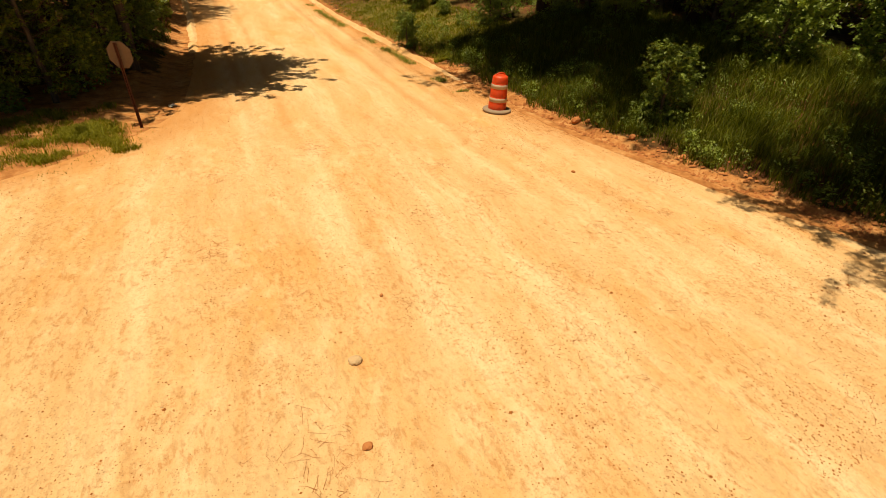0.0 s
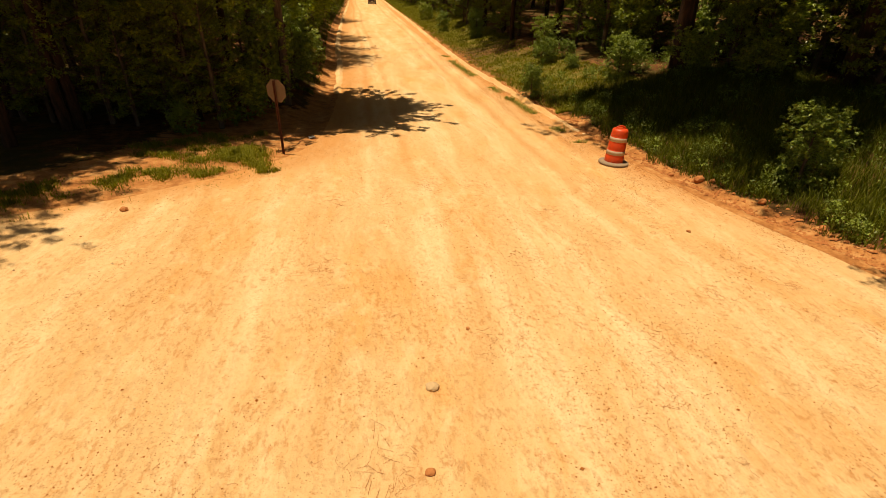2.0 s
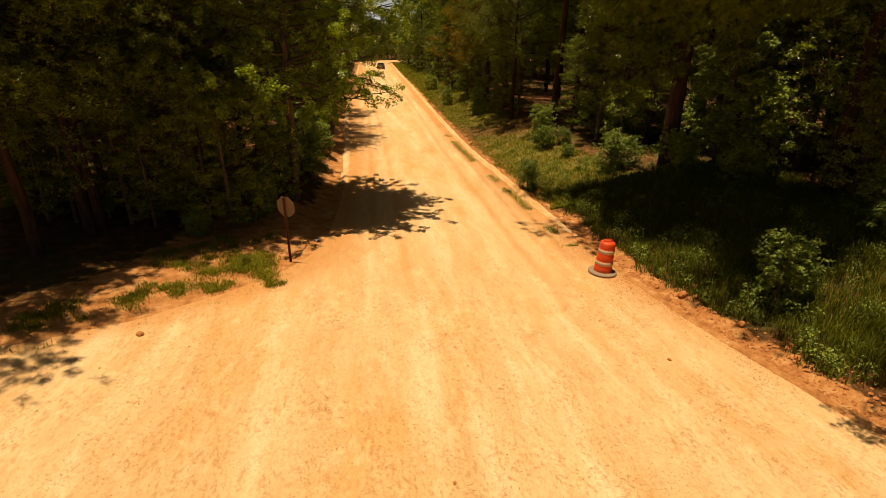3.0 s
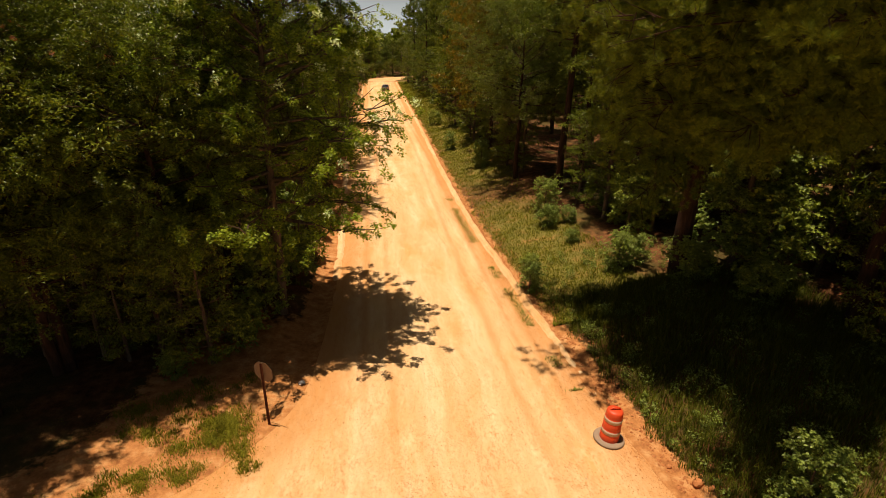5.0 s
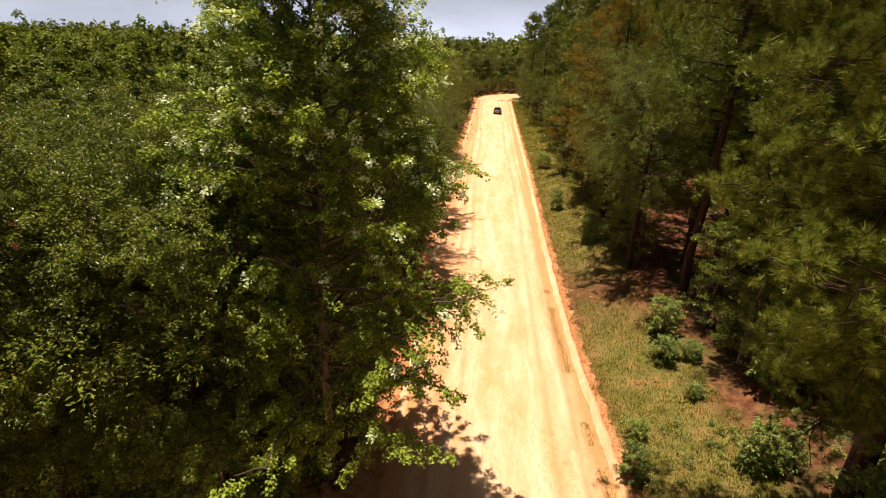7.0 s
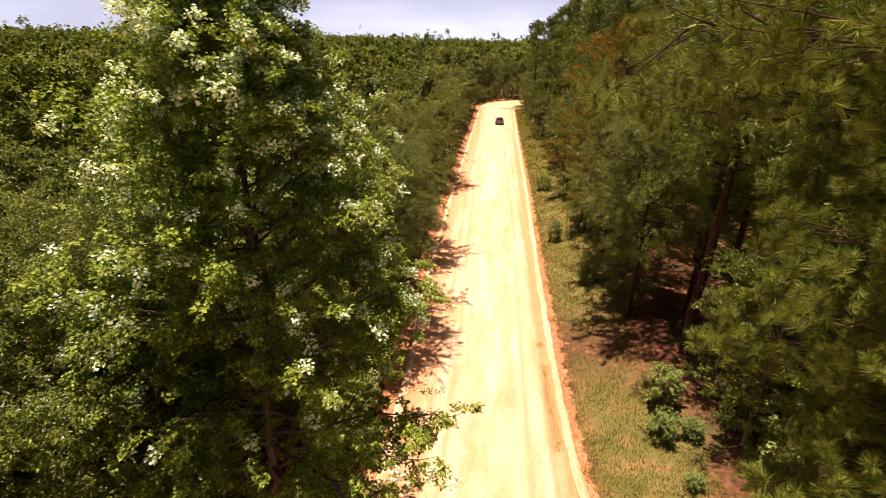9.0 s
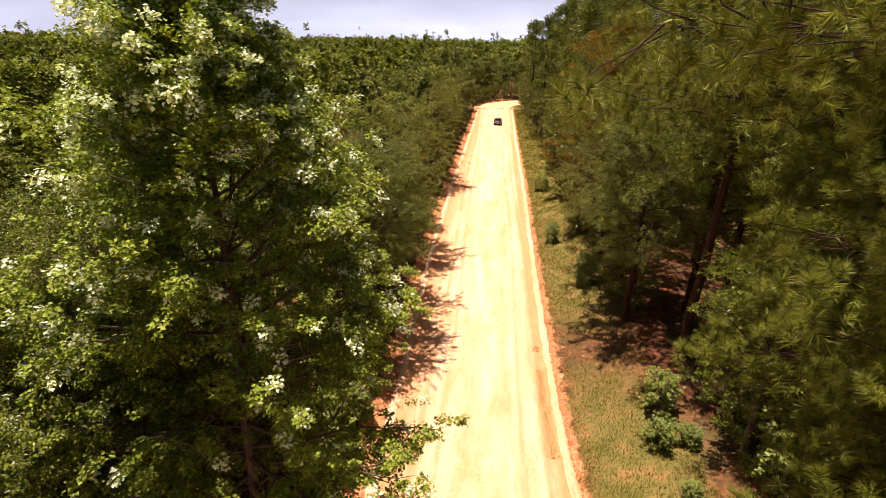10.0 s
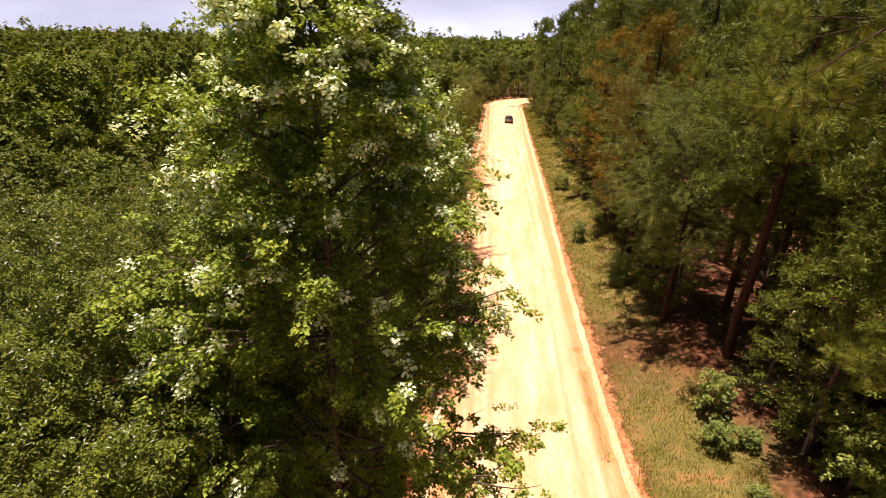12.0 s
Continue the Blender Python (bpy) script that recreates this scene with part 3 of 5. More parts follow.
def build_ground():
    ys = rows_y()
    off = np.array([0, 0.08, 0.16, 0.25, 0.35, 0.5, 0.7, 0.95, 1.25, 1.6, 2.0, 2.5, 3.1, 3.8, 4.6, 5.6, 7, 9, 12, 16, 22, 32, 50, 90, 180, 400, 1000, 4000])
    l, r = edge_left(ys), edge_right(ys)
    jag = 0.05 * waves(ys, ys * 0.3, 0.37) + 0.05 * waves(ys, 0, 1.9)
    right_x = (r + jag)[:, None] + off[None]
    left_x = ((l - jag)[:, None] - off[None])[:, ::-1]
    Y = np.repeat(ys[:, None], len(off), 1)
    vr = np.stack([right_x, Y, height(right_x, Y)], -1).reshape(-1, 3)
    vl = np.stack([left_x, Y, height(left_x, Y)], -1).reshape(-1, 3)
    # the strip past the road's bend closes the sheet
    far = ys[ys >= ROAD_END - 1.6]
    k = len(ys) - len(far)
    cols = 12
    u = np.linspace(0, 1, cols)[None]
    mx = (l - jag)[k:, None] * (1 - u) + (r + jag)[k:, None] * u
    MY = np.repeat(far[:, None], cols, 1)
    vm = np.stack([mx, MY, height(mx, MY)], -1).reshape(-1, 3)
    fr = grid_faces(len(ys), len(off))
    fm = grid_faces(len(far), cols)
    v = np.concatenate([vr, vl, vm])
    f = np.concatenate([fr, fr + len(vr), fm + len(vr) + len(vl)])
    me = mesh_np("ground", v, f, M_GROUND, True)
    out_r, out_l = v[:, 0] - edge_right(v[:, 1]), edge_left(v[:, 1]) - v[:, 0]
    clay = np.where(out_r > 0, 1 - smooth(0.6, 1.35, out_r + 0.25 * smooth(18, 24, v[:, 1])), np.where(out_l > 0, 1 - smooth(0.6, 1.7, out_l), 1.0))
    corner = smooth(24, 19, v[:, 1]) * (out_l > 0) * (1 - smooth(3.5, 7.0, out_l))
    strip = 0.30 * (out_r > 0) * (1 - smooth(3.5, 6.0, out_r)) * smooth(16, 21, v[:, 1])
    clay = np.maximum(np.maximum(clay, corner), strip) * smooth(190, 150, v[:, 1])
    turf = 0.92 * smooth(0.55, 1.1, out_r + 0.3 * waves(v[:, 0], v[:, 1], 0.6)) * (1 - smooth(4.2, 6.2, out_r + 0.8 * waves(v[:, 0], v[:, 1], 1.1))) * smooth(19, 23, v[:, 1]) * smooth(160, 140, v[:, 1])
    turf = turf * (1 - 0.85 * np.exp(-((v[:, 1] - 38) / 4.0) ** 2))
    me.attributes.new("turf_share", "FLOAT", "POINT").data.foreach_set("value", turf.astype(np.float32))
    me.attributes.new("clay_share", "FLOAT", "POINT").data.foreach_set("value", clay.astype(np.float32))
    g = new("ground", me)
    tagged(g, "red clay verge and leaf-littered woodland soil", "ground", kind="structure")

    yr = ys[ys < ROAD_END]
    cols = 110
    u = np.linspace(0, 1, cols)
    u = (u ** 0.75)[None]
    lx = (l - jag)[: len(yr), None]
    rx = (r + jag)[: len(yr), None]
    X = lx * (1 - u) + rx * u
    Y = np.repeat(yr[:, None], cols, 1)
    v1 = np.stack([X, Y, height(X, Y)], -1).reshape(-1, 3)
    f1 = grid_faces(len(yr), cols)
    # the bend, turning away behind the trees
    n = 40
    R, half = 20.0, 4.1
    a = np.linspace(0, 1.45, n)
    w = np.linspace(-half, half, 14)[None]
    y0 = yr[-1]
    cx = -0.1 + R
    bx = cx - (R - w) * np.cos(a)[:, None]
    by = y0 + (R - w) * np.sin(a)[:, None]
    ex = np.linspace(1, 60, 12)[:, None]
    bx2 = bx[-1:] + ex * math.sin(a[-1])
    by2 = by[-1:] + ex * math.cos(a[-1])
    BX, BY = np.concatenate([bx, bx2]), np.concatenate([by, by2])
    BZ = np.full_like(BX, float(height(0.0, y0)) + 0.05) + 0.03 * waves(BX, BY, 2.0)
    v2 = np.stack([BX, BY, BZ], -1).reshape(-1, 3)
    f2 = grid_faces(len(BX), 14) + len(v1)
    edge = np.minimum(X - lx, rx - X)
    tracks = sum(np.exp(-((X - q - 0.15 * np.sin(Y / 9 + q)) / 0.16) ** 2) for q in (-3.5, -2.6, 1.4, 2.4, 3.0)) * smooth(8, 18, Y)
    share = np.clip(0.95 * (1 - smooth(0.1, np.where(X < 0, 2.3, 1.4), edge)) * smooth(6, 14, Y) + 0.5 * tracks, 0, 1)
    share = np.concatenate([share.ravel(), np.full(BX.size, 0.3)]).astype(np.float32)
    road_mesh = mesh_np("road", np.concatenate([v1, v2]), np.concatenate([f1, f2]), M_ROAD, True)
    road_mesh.attributes.new("loose_share", "FLOAT", "POINT").data.foreach_set("value", share)
    road = new("road", road_mesh)
    tagged(road, "pale orange packed clay road with faint wheel ruts", "dirt road", kind="structure")


build_ground()


def clay_ridge(side, y0, y1, seed):
    """The lumpy windrow that the grader leaves along the road's edge."""
    ys = np.arange(y0, y1, 0.16)
    e = edge_right(ys) + 0.12 if side > 0 else edge_left(ys) - 0.10
    e = e + 0.05 * waves(ys, 0, 0.8, seed) + 0.04 * waves(ys, 0, 2.7, seed)
    tall = (0.13 + 0.05 * waves(ys, 3, 0.5, seed) + 0.05 * waves(ys, 0, 1.9, seed)) * smooth(y0, y0 + 4, ys) * (0.25 + 0.75 * smooth(13, 24, ys))
    tall = tall * (0.72 + 0.28 * smooth(-0.75, -0.35, waves(ys, 1, 2.3, seed)))
    w = 0.21 + 0.06 * smooth(15, 22, ys) + 0.04 * waves(ys, 2, 0.6, seed)
    off = np.array([-1.3, -0.8, -0.35, 0.0, 0.35, 0.8, 1.3])
    hump = np.exp(-(off / 0.6) ** 2)
    X = e[:, None] + w[:, None] * off[None]
    Y = np.repeat(ys[:, None], 7, 1)
    base = height(X, Y)
    Z = base + (tall[:, None] * hump - 0.03) + 0.03 * waves(X, Y, 0.17, seed) * (0.3 + hump)
    me = mesh_np("clay_ridge", np.stack([X, Y, Z], -1).reshape(-1, 3), grid_faces(len(ys), 7), M_ROAD, True)
    tagged(new("clay_ridge", me), "pale lumpy ridge of graded clay along the road", "clay ridge", kind="structure")


clay_ridge(1, 15.0, 144.0, 1.0)
clay_ridge(-1, 24.0, 144.0, 4.0)


def zg(x, y):
    return float(height(x, y))


def put(ob, x, y, turn=0.0, size=1.0, sink=0.05, lean=0.0):
    ob.matrix_basis = pose(x, y, zg(x, y) - sink, lean, 0, turn) @ Matrix.Diagonal((size, size, size, 1))
    return ob


def again(ob, x, y, turn, size=1.0, sink=0.05, lean=0.0, stretch=1.0, shift=0.0):
    """One more of a thing at another place."""
    keep = ob.matrix_basis.copy()
    ob.scale = (1, 1, 1)
    c = copy_thing(ob, pose(x, y, zg(x, y) - sink + shift, lean, 0, turn) @ Matrix.Diagonal((size, size, size * stretch, 1)))
    ob.matrix_basis = keep
    return c


# ---------------------------------------------------------------- the wood on the sign's side of the road
poplar = spray_tree("poplar_tree", 11, 17.8, 3.8, ([3.8, 5.0, 6.5, 8.5, 10.5, 12.0, 13.5, 15.0, 16.3, 17.8], [3.6, 4.9, 5.0, 4.5, 3.7, 3.0, 2.3, 1.7, 1.25, 0.6]), 96, 10, 1, 80, 0.60, 0.086, M_POPLAR, M_BARK,
                    "tall poplar whose wind-turned leaves show pale undersides", rise=(0.0, 0.85), droop=0.30, wide=0.16, slim=0.82, outer=0.28, turned=0.46, limbs=True, vary=(0.62, 1.04), trunk=0.62, thick=0.30)
put(poplar, -6.9, 21.8, 40)

OAK_LABEL = "dense small-leaved yellow-green tree of the roadside wood"
OAK_REACH = ([4.2, 5.2, 6.4, 8.0, 9.6, 10.8], [1.9, 2.9, 3.8, 3.9, 2.7, 0.7])
oaks = [spray_tree("oak_tree", seed, 10.0, 4.3, OAK_REACH, 52, 9, 1, 66, 0.64, 0.074, M_OAK, M_PINEBARK, OAK_LABEL, rise=(0.02, 0.75), droop=0.35, wide=0.12, slim=0.50, outer=0.30, twig_sides=3)
        for seed in (21, 22)]
put(oaks[0], -9.9, 19.9, 10)
put(oaks[1], -14.2, 16.4, 200)
FRONT = ((-15.6, 12.0, 0.95, 20), (-18.0, 15.8, 1.05, 130), (-12.6, 20.4, 1.05, 70), (-9.2, 23.6, 0.95, 260), (-16.0, 20.2, 1.0, 110))
MID_LABEL = "leafy young tree with bright green leaves in the wood"
DARK_LABEL = "rounded dark green tree in the wood"
gums = [broadleaf("gum_tree", 31, 11.0, 1.0, 2.6, 42, 8500, 0.175, M_GUM, M_BARK, "cone", 0.22, 0.7, MID_LABEL, "tree", subs=5, twig_sides=3),
        broadleaf("gum_tree", 32, 10.0, 0.8, 2.9, 42, 8500, 0.175, M_OAK, M_BARK, "oval", 0.24, 0.7, DARK_LABEL, "tree", subs=5, twig_sides=3)]
put(gums[0], -9.6, 31.0, 0)
put(gums[1], -8.0, 34.0, 0)
# lighter ones for the woods farther along
gums_far = [broadleaf("gum_tree", 33, 11.0, 0.9, 2.6, 34, 3000, 0.29, M_GUM, M_BARK, "cone", 0.26, 0.8, MID_LABEL, "tree", subs=3, twig_sides=3),
            broadleaf("gum_tree", 34, 10.0, 0.8, 3.0, 34, 3000, 0.29, M_OAK, M_BARK, "oval", 0.28, 0.8, DARK_LABEL, "tree", subs=3, twig_sides=3)]
put(gums_far[0], -9.0, 60.0, 0)
put(gums_far[1], -11.0, 66.0, 0)
PINE_LABEL = "tall pine with a bare reddish trunk beside the road"
YELLOW_LABEL = "pine with sparse yellowing needles at the wood's edge"
pines = [pine("pine_tree", 41, 22.0, 6.0, 4.6, 50, 4600, 9, 0.30, 0.022, None, PINE_LABEL, jitter=0.30, plumes=420),
         pine("pine_tree", 42, 21.0, 9.5, 4.3, 46, 4600, 9, 0.30, 0.022, None, PINE_LABEL, jitter=0.30, plumes=420),
         pine("pine_tree", 43, 17.0, 3.5, 3.8, 44, 3200, 9, 0.30, 0.020, M_BROWN_NEEDLE, YELLOW_LABEL, jitter=0.30, plumes=320)]
put(pines[0], 13.8, 30.8, 0)
edge_pine = pine("pine_tree", 46, 21.5, 5.0, 6.0, 74, 0, 84, 0.25, 0.0058, None, "tall pine with a dark trunk and dense long-needled limbs", subs=16, limbs=True, jitter=0.22, girth=1.5,
                 sector=(3.66, 0.55), outer=0.30, longest=1.5, brushes=3, droop=True, spread=([5.0, 7.0, 10.0, 13.0, 17.0, 19.5, 21.5], [3.2, 3.9, 4.3, 4.2, 3.2, 2.0, 0.6]))
put(edge_pine, 10.4, 22.0, 0)
put(pines[1], 10.1, 36.3, 90)
put(pines[2], 8.5, 51.0, 30)
pines_far = [pine("pine_tree", 45, 21.0, 4.0, 4.2, 34, 1500, 7, 0.50, 0.050, None, PINE_LABEL, subs=4, jitter=0.38, plumes=220)]
put(pines_far[0], 9.5, 70.0, 30)
# second sector and topmost limbs, mostly out of view, are added for their shade
near_pine = pine("pine_tree", 44, 23.5, 8.0, 10.0, 156, 0, 120, 0.22, 0.0044, None, "large pine with long-needled limbs hanging over the road", subs=40, limbs=True, jitter=0.17,
                 sector=(2.92, 0.30, 3.45, 0.28, 0.85), outer=0.30, longest=1.5, brushes=5, droop=True,
                 spread=([8.0, 10.4, 12.4, 13.8, 15.0, 16.2, 17.6, 19.5, 21.5, 23.5], [7.6, 9.6, 10.9, 11.8, 11.8, 10.5, 9.3, 8.2, 6.4, 2.6]))
put(near_pine, 14.3, 16.9)

rng = np.random.default_rng(5)


def scatter(x0, x1, y0, y1, step, keep):
    """Jittered places on a grid over the plan."""
    pts = []
    for gx in np.arange(x0, x1, step):
        for gy in np.arange(y0, y1, step):
            x, y = gx + rng.uniform(0, step), gy + rng.uniform(0, step)
            if keep(x, y):
                pts.append((x, y))
    return pts


def wood_left(x, y):
    """Inside the wood's edge on the sign's side."""
    return x < np.interp(y, [14, 16.5, 18, 20, 24, 30, 40, 150], [-22, -15.5, -12.5, -9.8, -8.9, -8.4, -8.0, -7.8])


taken = [(x, y) for x, y, s, turn in FRONT] + [(-6.9, 21.8), (-9.9, 19.9), (-14.2, 16.4), (-9.6, 31.0), (-8.0, 34.0), (-9.0, 60.0), (-11.0, 66.0)]


def free(x, y, gap):
    if min((x - a) ** 2 + (y - b) ** 2 for a, b in taken) < gap * gap:
        return False
    taken.append((x, y))
    return True


for x, y in scatter(-34, -6, 14, 44, 2.7, lambda x, y: wood_left(x, y) and x > -14 - 1.1 * (y - 12) and (y > 17 or x < -16)):
    if free(x, y, 2.05):
        near = y < 28 and x > -15.5
        mid = y < 38 and x > -20
        src = oaks[rng.integers(0, 2)] if near else (gums if mid else gums_far)[0 if rng.uniform() < 0.62 else 1]
        s = rng.uniform(0.85, 1.05) if near else rng.uniform(0.58, 0.95)
        again(src, x, y, rng.uniform(0, 360), s)
for x, y in scatter(-24, -6, 44, 150, 4.4, wood_left):
    if free(x, y, 3.0):
        s = rng.uniform(0.75, 1.1) * (1.15 if x > -14 else 0.95)
        again(gums_far[0 if rng.uniform() < 0.6 else 1], x, y, rng.uniform(0, 360), s)

for x, y, s, turn in FRONT:
    again(oaks[1], x, y, turn, s)

# wider crowns that shade the road's edge
for x, y, s, turn in ((-7.3, 37.3, 0.95, 40), (-7.5, 42.0, 0.9, 150), (-7.7, 50.3, 1.0, 260), (-7.7, 72.6, 1.0, 10)):
    again(oaks[0], x, y, turn, s)
    taken.append((x, y))

# the front row, at the edge of the clay bank
for y in np.arange(31, 146, 3.3):
    x = float(edge_left(y)) - 2.5 - rng.uniform(0, 1.1)
    if free(x, y, 1.8):
        again((gums if y < 58 else gums_far)[0 if rng.uniform() < 0.6 else 1], x, y, rng.uniform(0, 360), rng.uniform(0.72, 1.0))

# dark saplings below the oaks
for x, y in scatter(-24, -9.5, 20.5, 29, 2.6, wood_left):
    again(gums[1], x, y, rng.uniform(0, 360), rng.uniform(0.38, 0.55))

# ---------------------------------------------------------------- the wood on the barrel's side
taken += [(10.4, 22.0), (10.1, 36.3), (8.5, 51.0), (14.6, 16.8), (9.5, 70.0)]


def wood_right(x, y):
    return x > np.interp(y, [-10, 10, 20, 28, 31, 37, 41, 45, 60, 150], [18, 17, 14.5, 13.5, 13, 12.5, 10, 8.6, 8.0, 7.6])


for x, y in scatter(7, 22, 12, 152, 4.6, wood_right):
    if free(x, y, 2.6) and math.hypot(x - 11.8, y - 21.2) > 6.0:
        far = y > 60 or x > 15
        u = rng.uniform()
        if u < 0.5:
            p = pines_far[0] if far else (pines[rng.integers(0, 2)] if rng.uniform() < 0.85 else pines[2])
            again(p, x, y, rng.uniform(0, 360), rng.uniform(0.82, 1.06))
        else:
            again((gums_far if far else gums)[int(u > 0.62)], x, y, rng.uniform(0, 360), rng.uniform(0.85, 1.3))
# understorey at the edge of the pines
for y in np.arange(27, 146, 2.9):
    x = 8.3 + rng.uniform(-0.3, 1.6) - 0.006 * y
    if not 24 < y < 40 and free(x, y, 1.6):
        again((gums_far if y > 60 else gums)[1], x, y, rng.uniform(0, 360), rng.uniform(0.45, 0.85))


# deeper rows of the same wood
for x, y in scatter(17, 42, 6, 44, 5.5, lambda x, y: x > 22 or y < 12):
    again(gums_far[int(rng.uniform() < 0.7)], x, y, rng.uniform(0, 360), rng.uniform(0.9, 1.3))
again(pines[1], 12.6, 38.6, 200, 0.8)
again(pines[2], 9.2, 58.0, 140, 1.05)
again(pines[2], 8.6, 66.0, 250, 0.95)
# trees closing the view behind the bend
for i, a in enumerate(np.linspace(0.35, 1.5, 13)):
    x, y = 19.9 - 28.5 * math.cos(a) + rng.uniform(-1, 1), 146 + 28.5 * math.sin(a) + rng.uniform(0, 3)
    again(gums_far[i % 2], x, y, rng.uniform(0, 360), rng.uniform(0.8, 1.05))
    again(gums_far[1], x - 3 * math.cos(a) + 1.5, y + 4, rng.uniform(0, 360), rng.uniform(0.9, 1.2))
for i, a in enumerate(np.linspace(0.25, 1.5, 18)):
    again(gums_far[1], 19.9 - (25.4 + i % 2) * math.cos(a), 146 + (25.4 + i % 2) * math.sin(a), rng.uniform(0, 360), rng.uniform(0.42, 0.6), sink=0.9)
# dark understorey below the near pines
for x, y, s in ((13.2, 14.2, 0.5), (15.2, 16.6, 0.7), (16.4, 20.8, 0.8), (16.6, 24.6, 0.9), (12.2, 27.4, 0.7), (10.4, 29.6, 0.8), (14.4, 32.2, 0.8), (16.8, 29.6, 0.9), (10.0, 32.6, 0.55), (12.2, 36.4, 0.45), (17.6, 13.6, 0.9), (19.0, 18.0, 1.0), (18.6, 22.0, 1.0)):
    again(gums[1], x, y, rng.uniform(0, 360), s)
# low leafy growth filling the wood's edge behind the sign
for i, x in enumerate(np.arange(-17.4, -8.4, 0.95)):
    again(gums[1], x, 19.6 + 0.35 * math.sin(1.9 * i) - 0.12 * (x + 13), 73 * i, 0.50 + 0.10 * math.sin(2.7 * i + 1))
again(pines[0], 17.8, 20.2, 250, 0.95)
# pines shading the open ground behind the tall one
for x, y, turn, size in ((13.8, 27.2, 20, 0.92), (11.5, 29.0, 60, 0.84), (13.6, 31.8, 140, 0.88), (16.5, 25.6, 80, 1.0)):
    again(pines[0 if x > 15 else 1], x, y, turn, size)
for x, y in scatter(15.5, 25, 8, 30, 4.0, lambda x, y: np.hypot(x - 11.4, y - 21.2) > 6.0):
    again(pines_far[0], x, y, rng.uniform(0, 360), rng.uniform(0.8, 1.0))
# glossy oaks leaning out of the wood's edge
again(oaks[0], 8.1, 40.4, 60, 1.08)
again(oaks[1], 9.0, 46.0, 190, 1.15)
# trees out of view, added so their crowns shade the near edge of the intersection
again(oaks[0], 8.0, 5.0, 80, 1.0)
again(oaks[1], 9.4, 1.4, 160, 1.05)
again(oaks[1], 13.0, 5.4, 20, 1.1)
again(pines[0], 12.6, 1.6, 40, 1.0)



def far_woods():
    """Woods to the skyline as one mass of coarse crowns."""
    r = np.random.default_rng(9)
    pts, sizes, tones, face = [], [], [], []
    for d0, d1, per, leaves, size in ((30, 75, 15, 1500, 0.37), (75, 150, 20, 560, 0.58), (150, 260, 30, 240, 0.95), (260, 480, 70, 130, 1.0), (480, 980, 260, 50, 2.2)):
        n = int(1.62 * (d1 ** 2 - d0 ** 2) / 2 / per)
        d = np.sqrt(r.uniform(d0 ** 2, d1 ** 2, n))
        a = r.uniform(-1.0, 0.62, n)
        x, y = d * np.sin(a) - 2, 20 + d * np.cos(a)
        bend = (x > -6) & (x < 70) & (y > 140) & (y < 178)
        ok = ~bend & ((x < -24) & (y > 24) | (y > 152) | (x > 22) & (y > 40)) & (x > -16 - 1.15 * (y - 12))
        for xi, yi, di in zip(x[ok], y[ok], d[ok]):
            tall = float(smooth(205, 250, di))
            hi = (r.uniform(3.5, 6.5) if r.uniform() < 0.45 else r.uniform(8.5, 14.0)) * (1 - tall) + r.uniform(9, 18.0) * tall
            hi = hi * (1.3 if r.uniform() < 0.05 else 1.0) + (9 if xi > 6 and di < 200 else 0)
            lumps = max(8, leaves // 22)
            lump = r.integers(0, lumps, leaves)
            ql, bl = r.uniform(0, 1, lumps) ** 0.85, r.uniform(0, 2 * np.pi, lumps)
            point = r.uniform(0.7, 1.2)
            wide = 0.145 * hi + 0.35 + di * 0.003
            rl = wide * ((1.02 - ql) ** point) * (0.35 + 0.65 * np.minimum(1, ql * 5)) * r.uniform(0.7, 1.1, lumps)
            jit = r.normal(size=(leaves, 3)) * wide * np.array([0.15, 0.15, 0.11])
            rad, b = rl[lump], bl[lump]
            z = 0.5 + hi * (0.12 + 0.88 * ql[lump]) + jit[:, 2]
            pts.append(np.column_stack([xi + rad * np.cos(b) + jit[:, 0], yi + rad * np.sin(b) + jit[:, 1], z]))
            face.append(np.column_stack([np.cos(b), np.sin(b), 0.1 + 1.6 * ql[lump]]) * 1.3)
            sizes.append(np.full(leaves, size))
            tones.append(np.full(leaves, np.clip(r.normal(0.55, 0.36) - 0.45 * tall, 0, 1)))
    c, s = np.concatenate(pts), np.concatenate(sizes)
    v, f = leaf_cloud(r, c, s, 0.1, 0.8, bias=np.concatenate(face))
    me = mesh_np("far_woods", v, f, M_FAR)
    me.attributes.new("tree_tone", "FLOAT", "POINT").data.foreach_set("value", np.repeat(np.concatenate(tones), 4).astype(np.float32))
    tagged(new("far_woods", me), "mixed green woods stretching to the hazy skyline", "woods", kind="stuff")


far_woods()


# ---------------------------------------------------------------- grass, shrubs and saplings
def blade_cloud(r, x, y, z, tall, width):
    """Bent grass blades, three triangles each."""
    n = len(x)
    a = r.uniform(0, 2 * np.pi, n)
    lean = r.uniform(0.1, 0.85, n) * tall
    d = np.column_stack([np.cos(a), np.sin(a), np.zeros(n)])
    s = np.column_stack([-np.sin(a), np.cos(a), np.zeros(n)]) * width[:, None]
    p = np.column_stack([x, y, z])
    up = np.array([[0, 0, 1.0]])
    m = p + d * (lean * 0.35)[:, None] + up * (tall * 0.6)[:, None]
    t = p + d * lean[:, None] + up * (tall * r.uniform(0.75, 1.0, n))[:, None]
    v = np.stack([p - s, p + s, m + s * 0.7, m - s * 0.7, t], 1).reshape(-1, 3)
    i = np.arange(n)[:, None] * 5
    f = np.concatenate([i + np.array([[0, 1, 2]]), i + np.array([[0, 2, 3]]), i + np.array([[3, 2, 4]])])
    return v, f


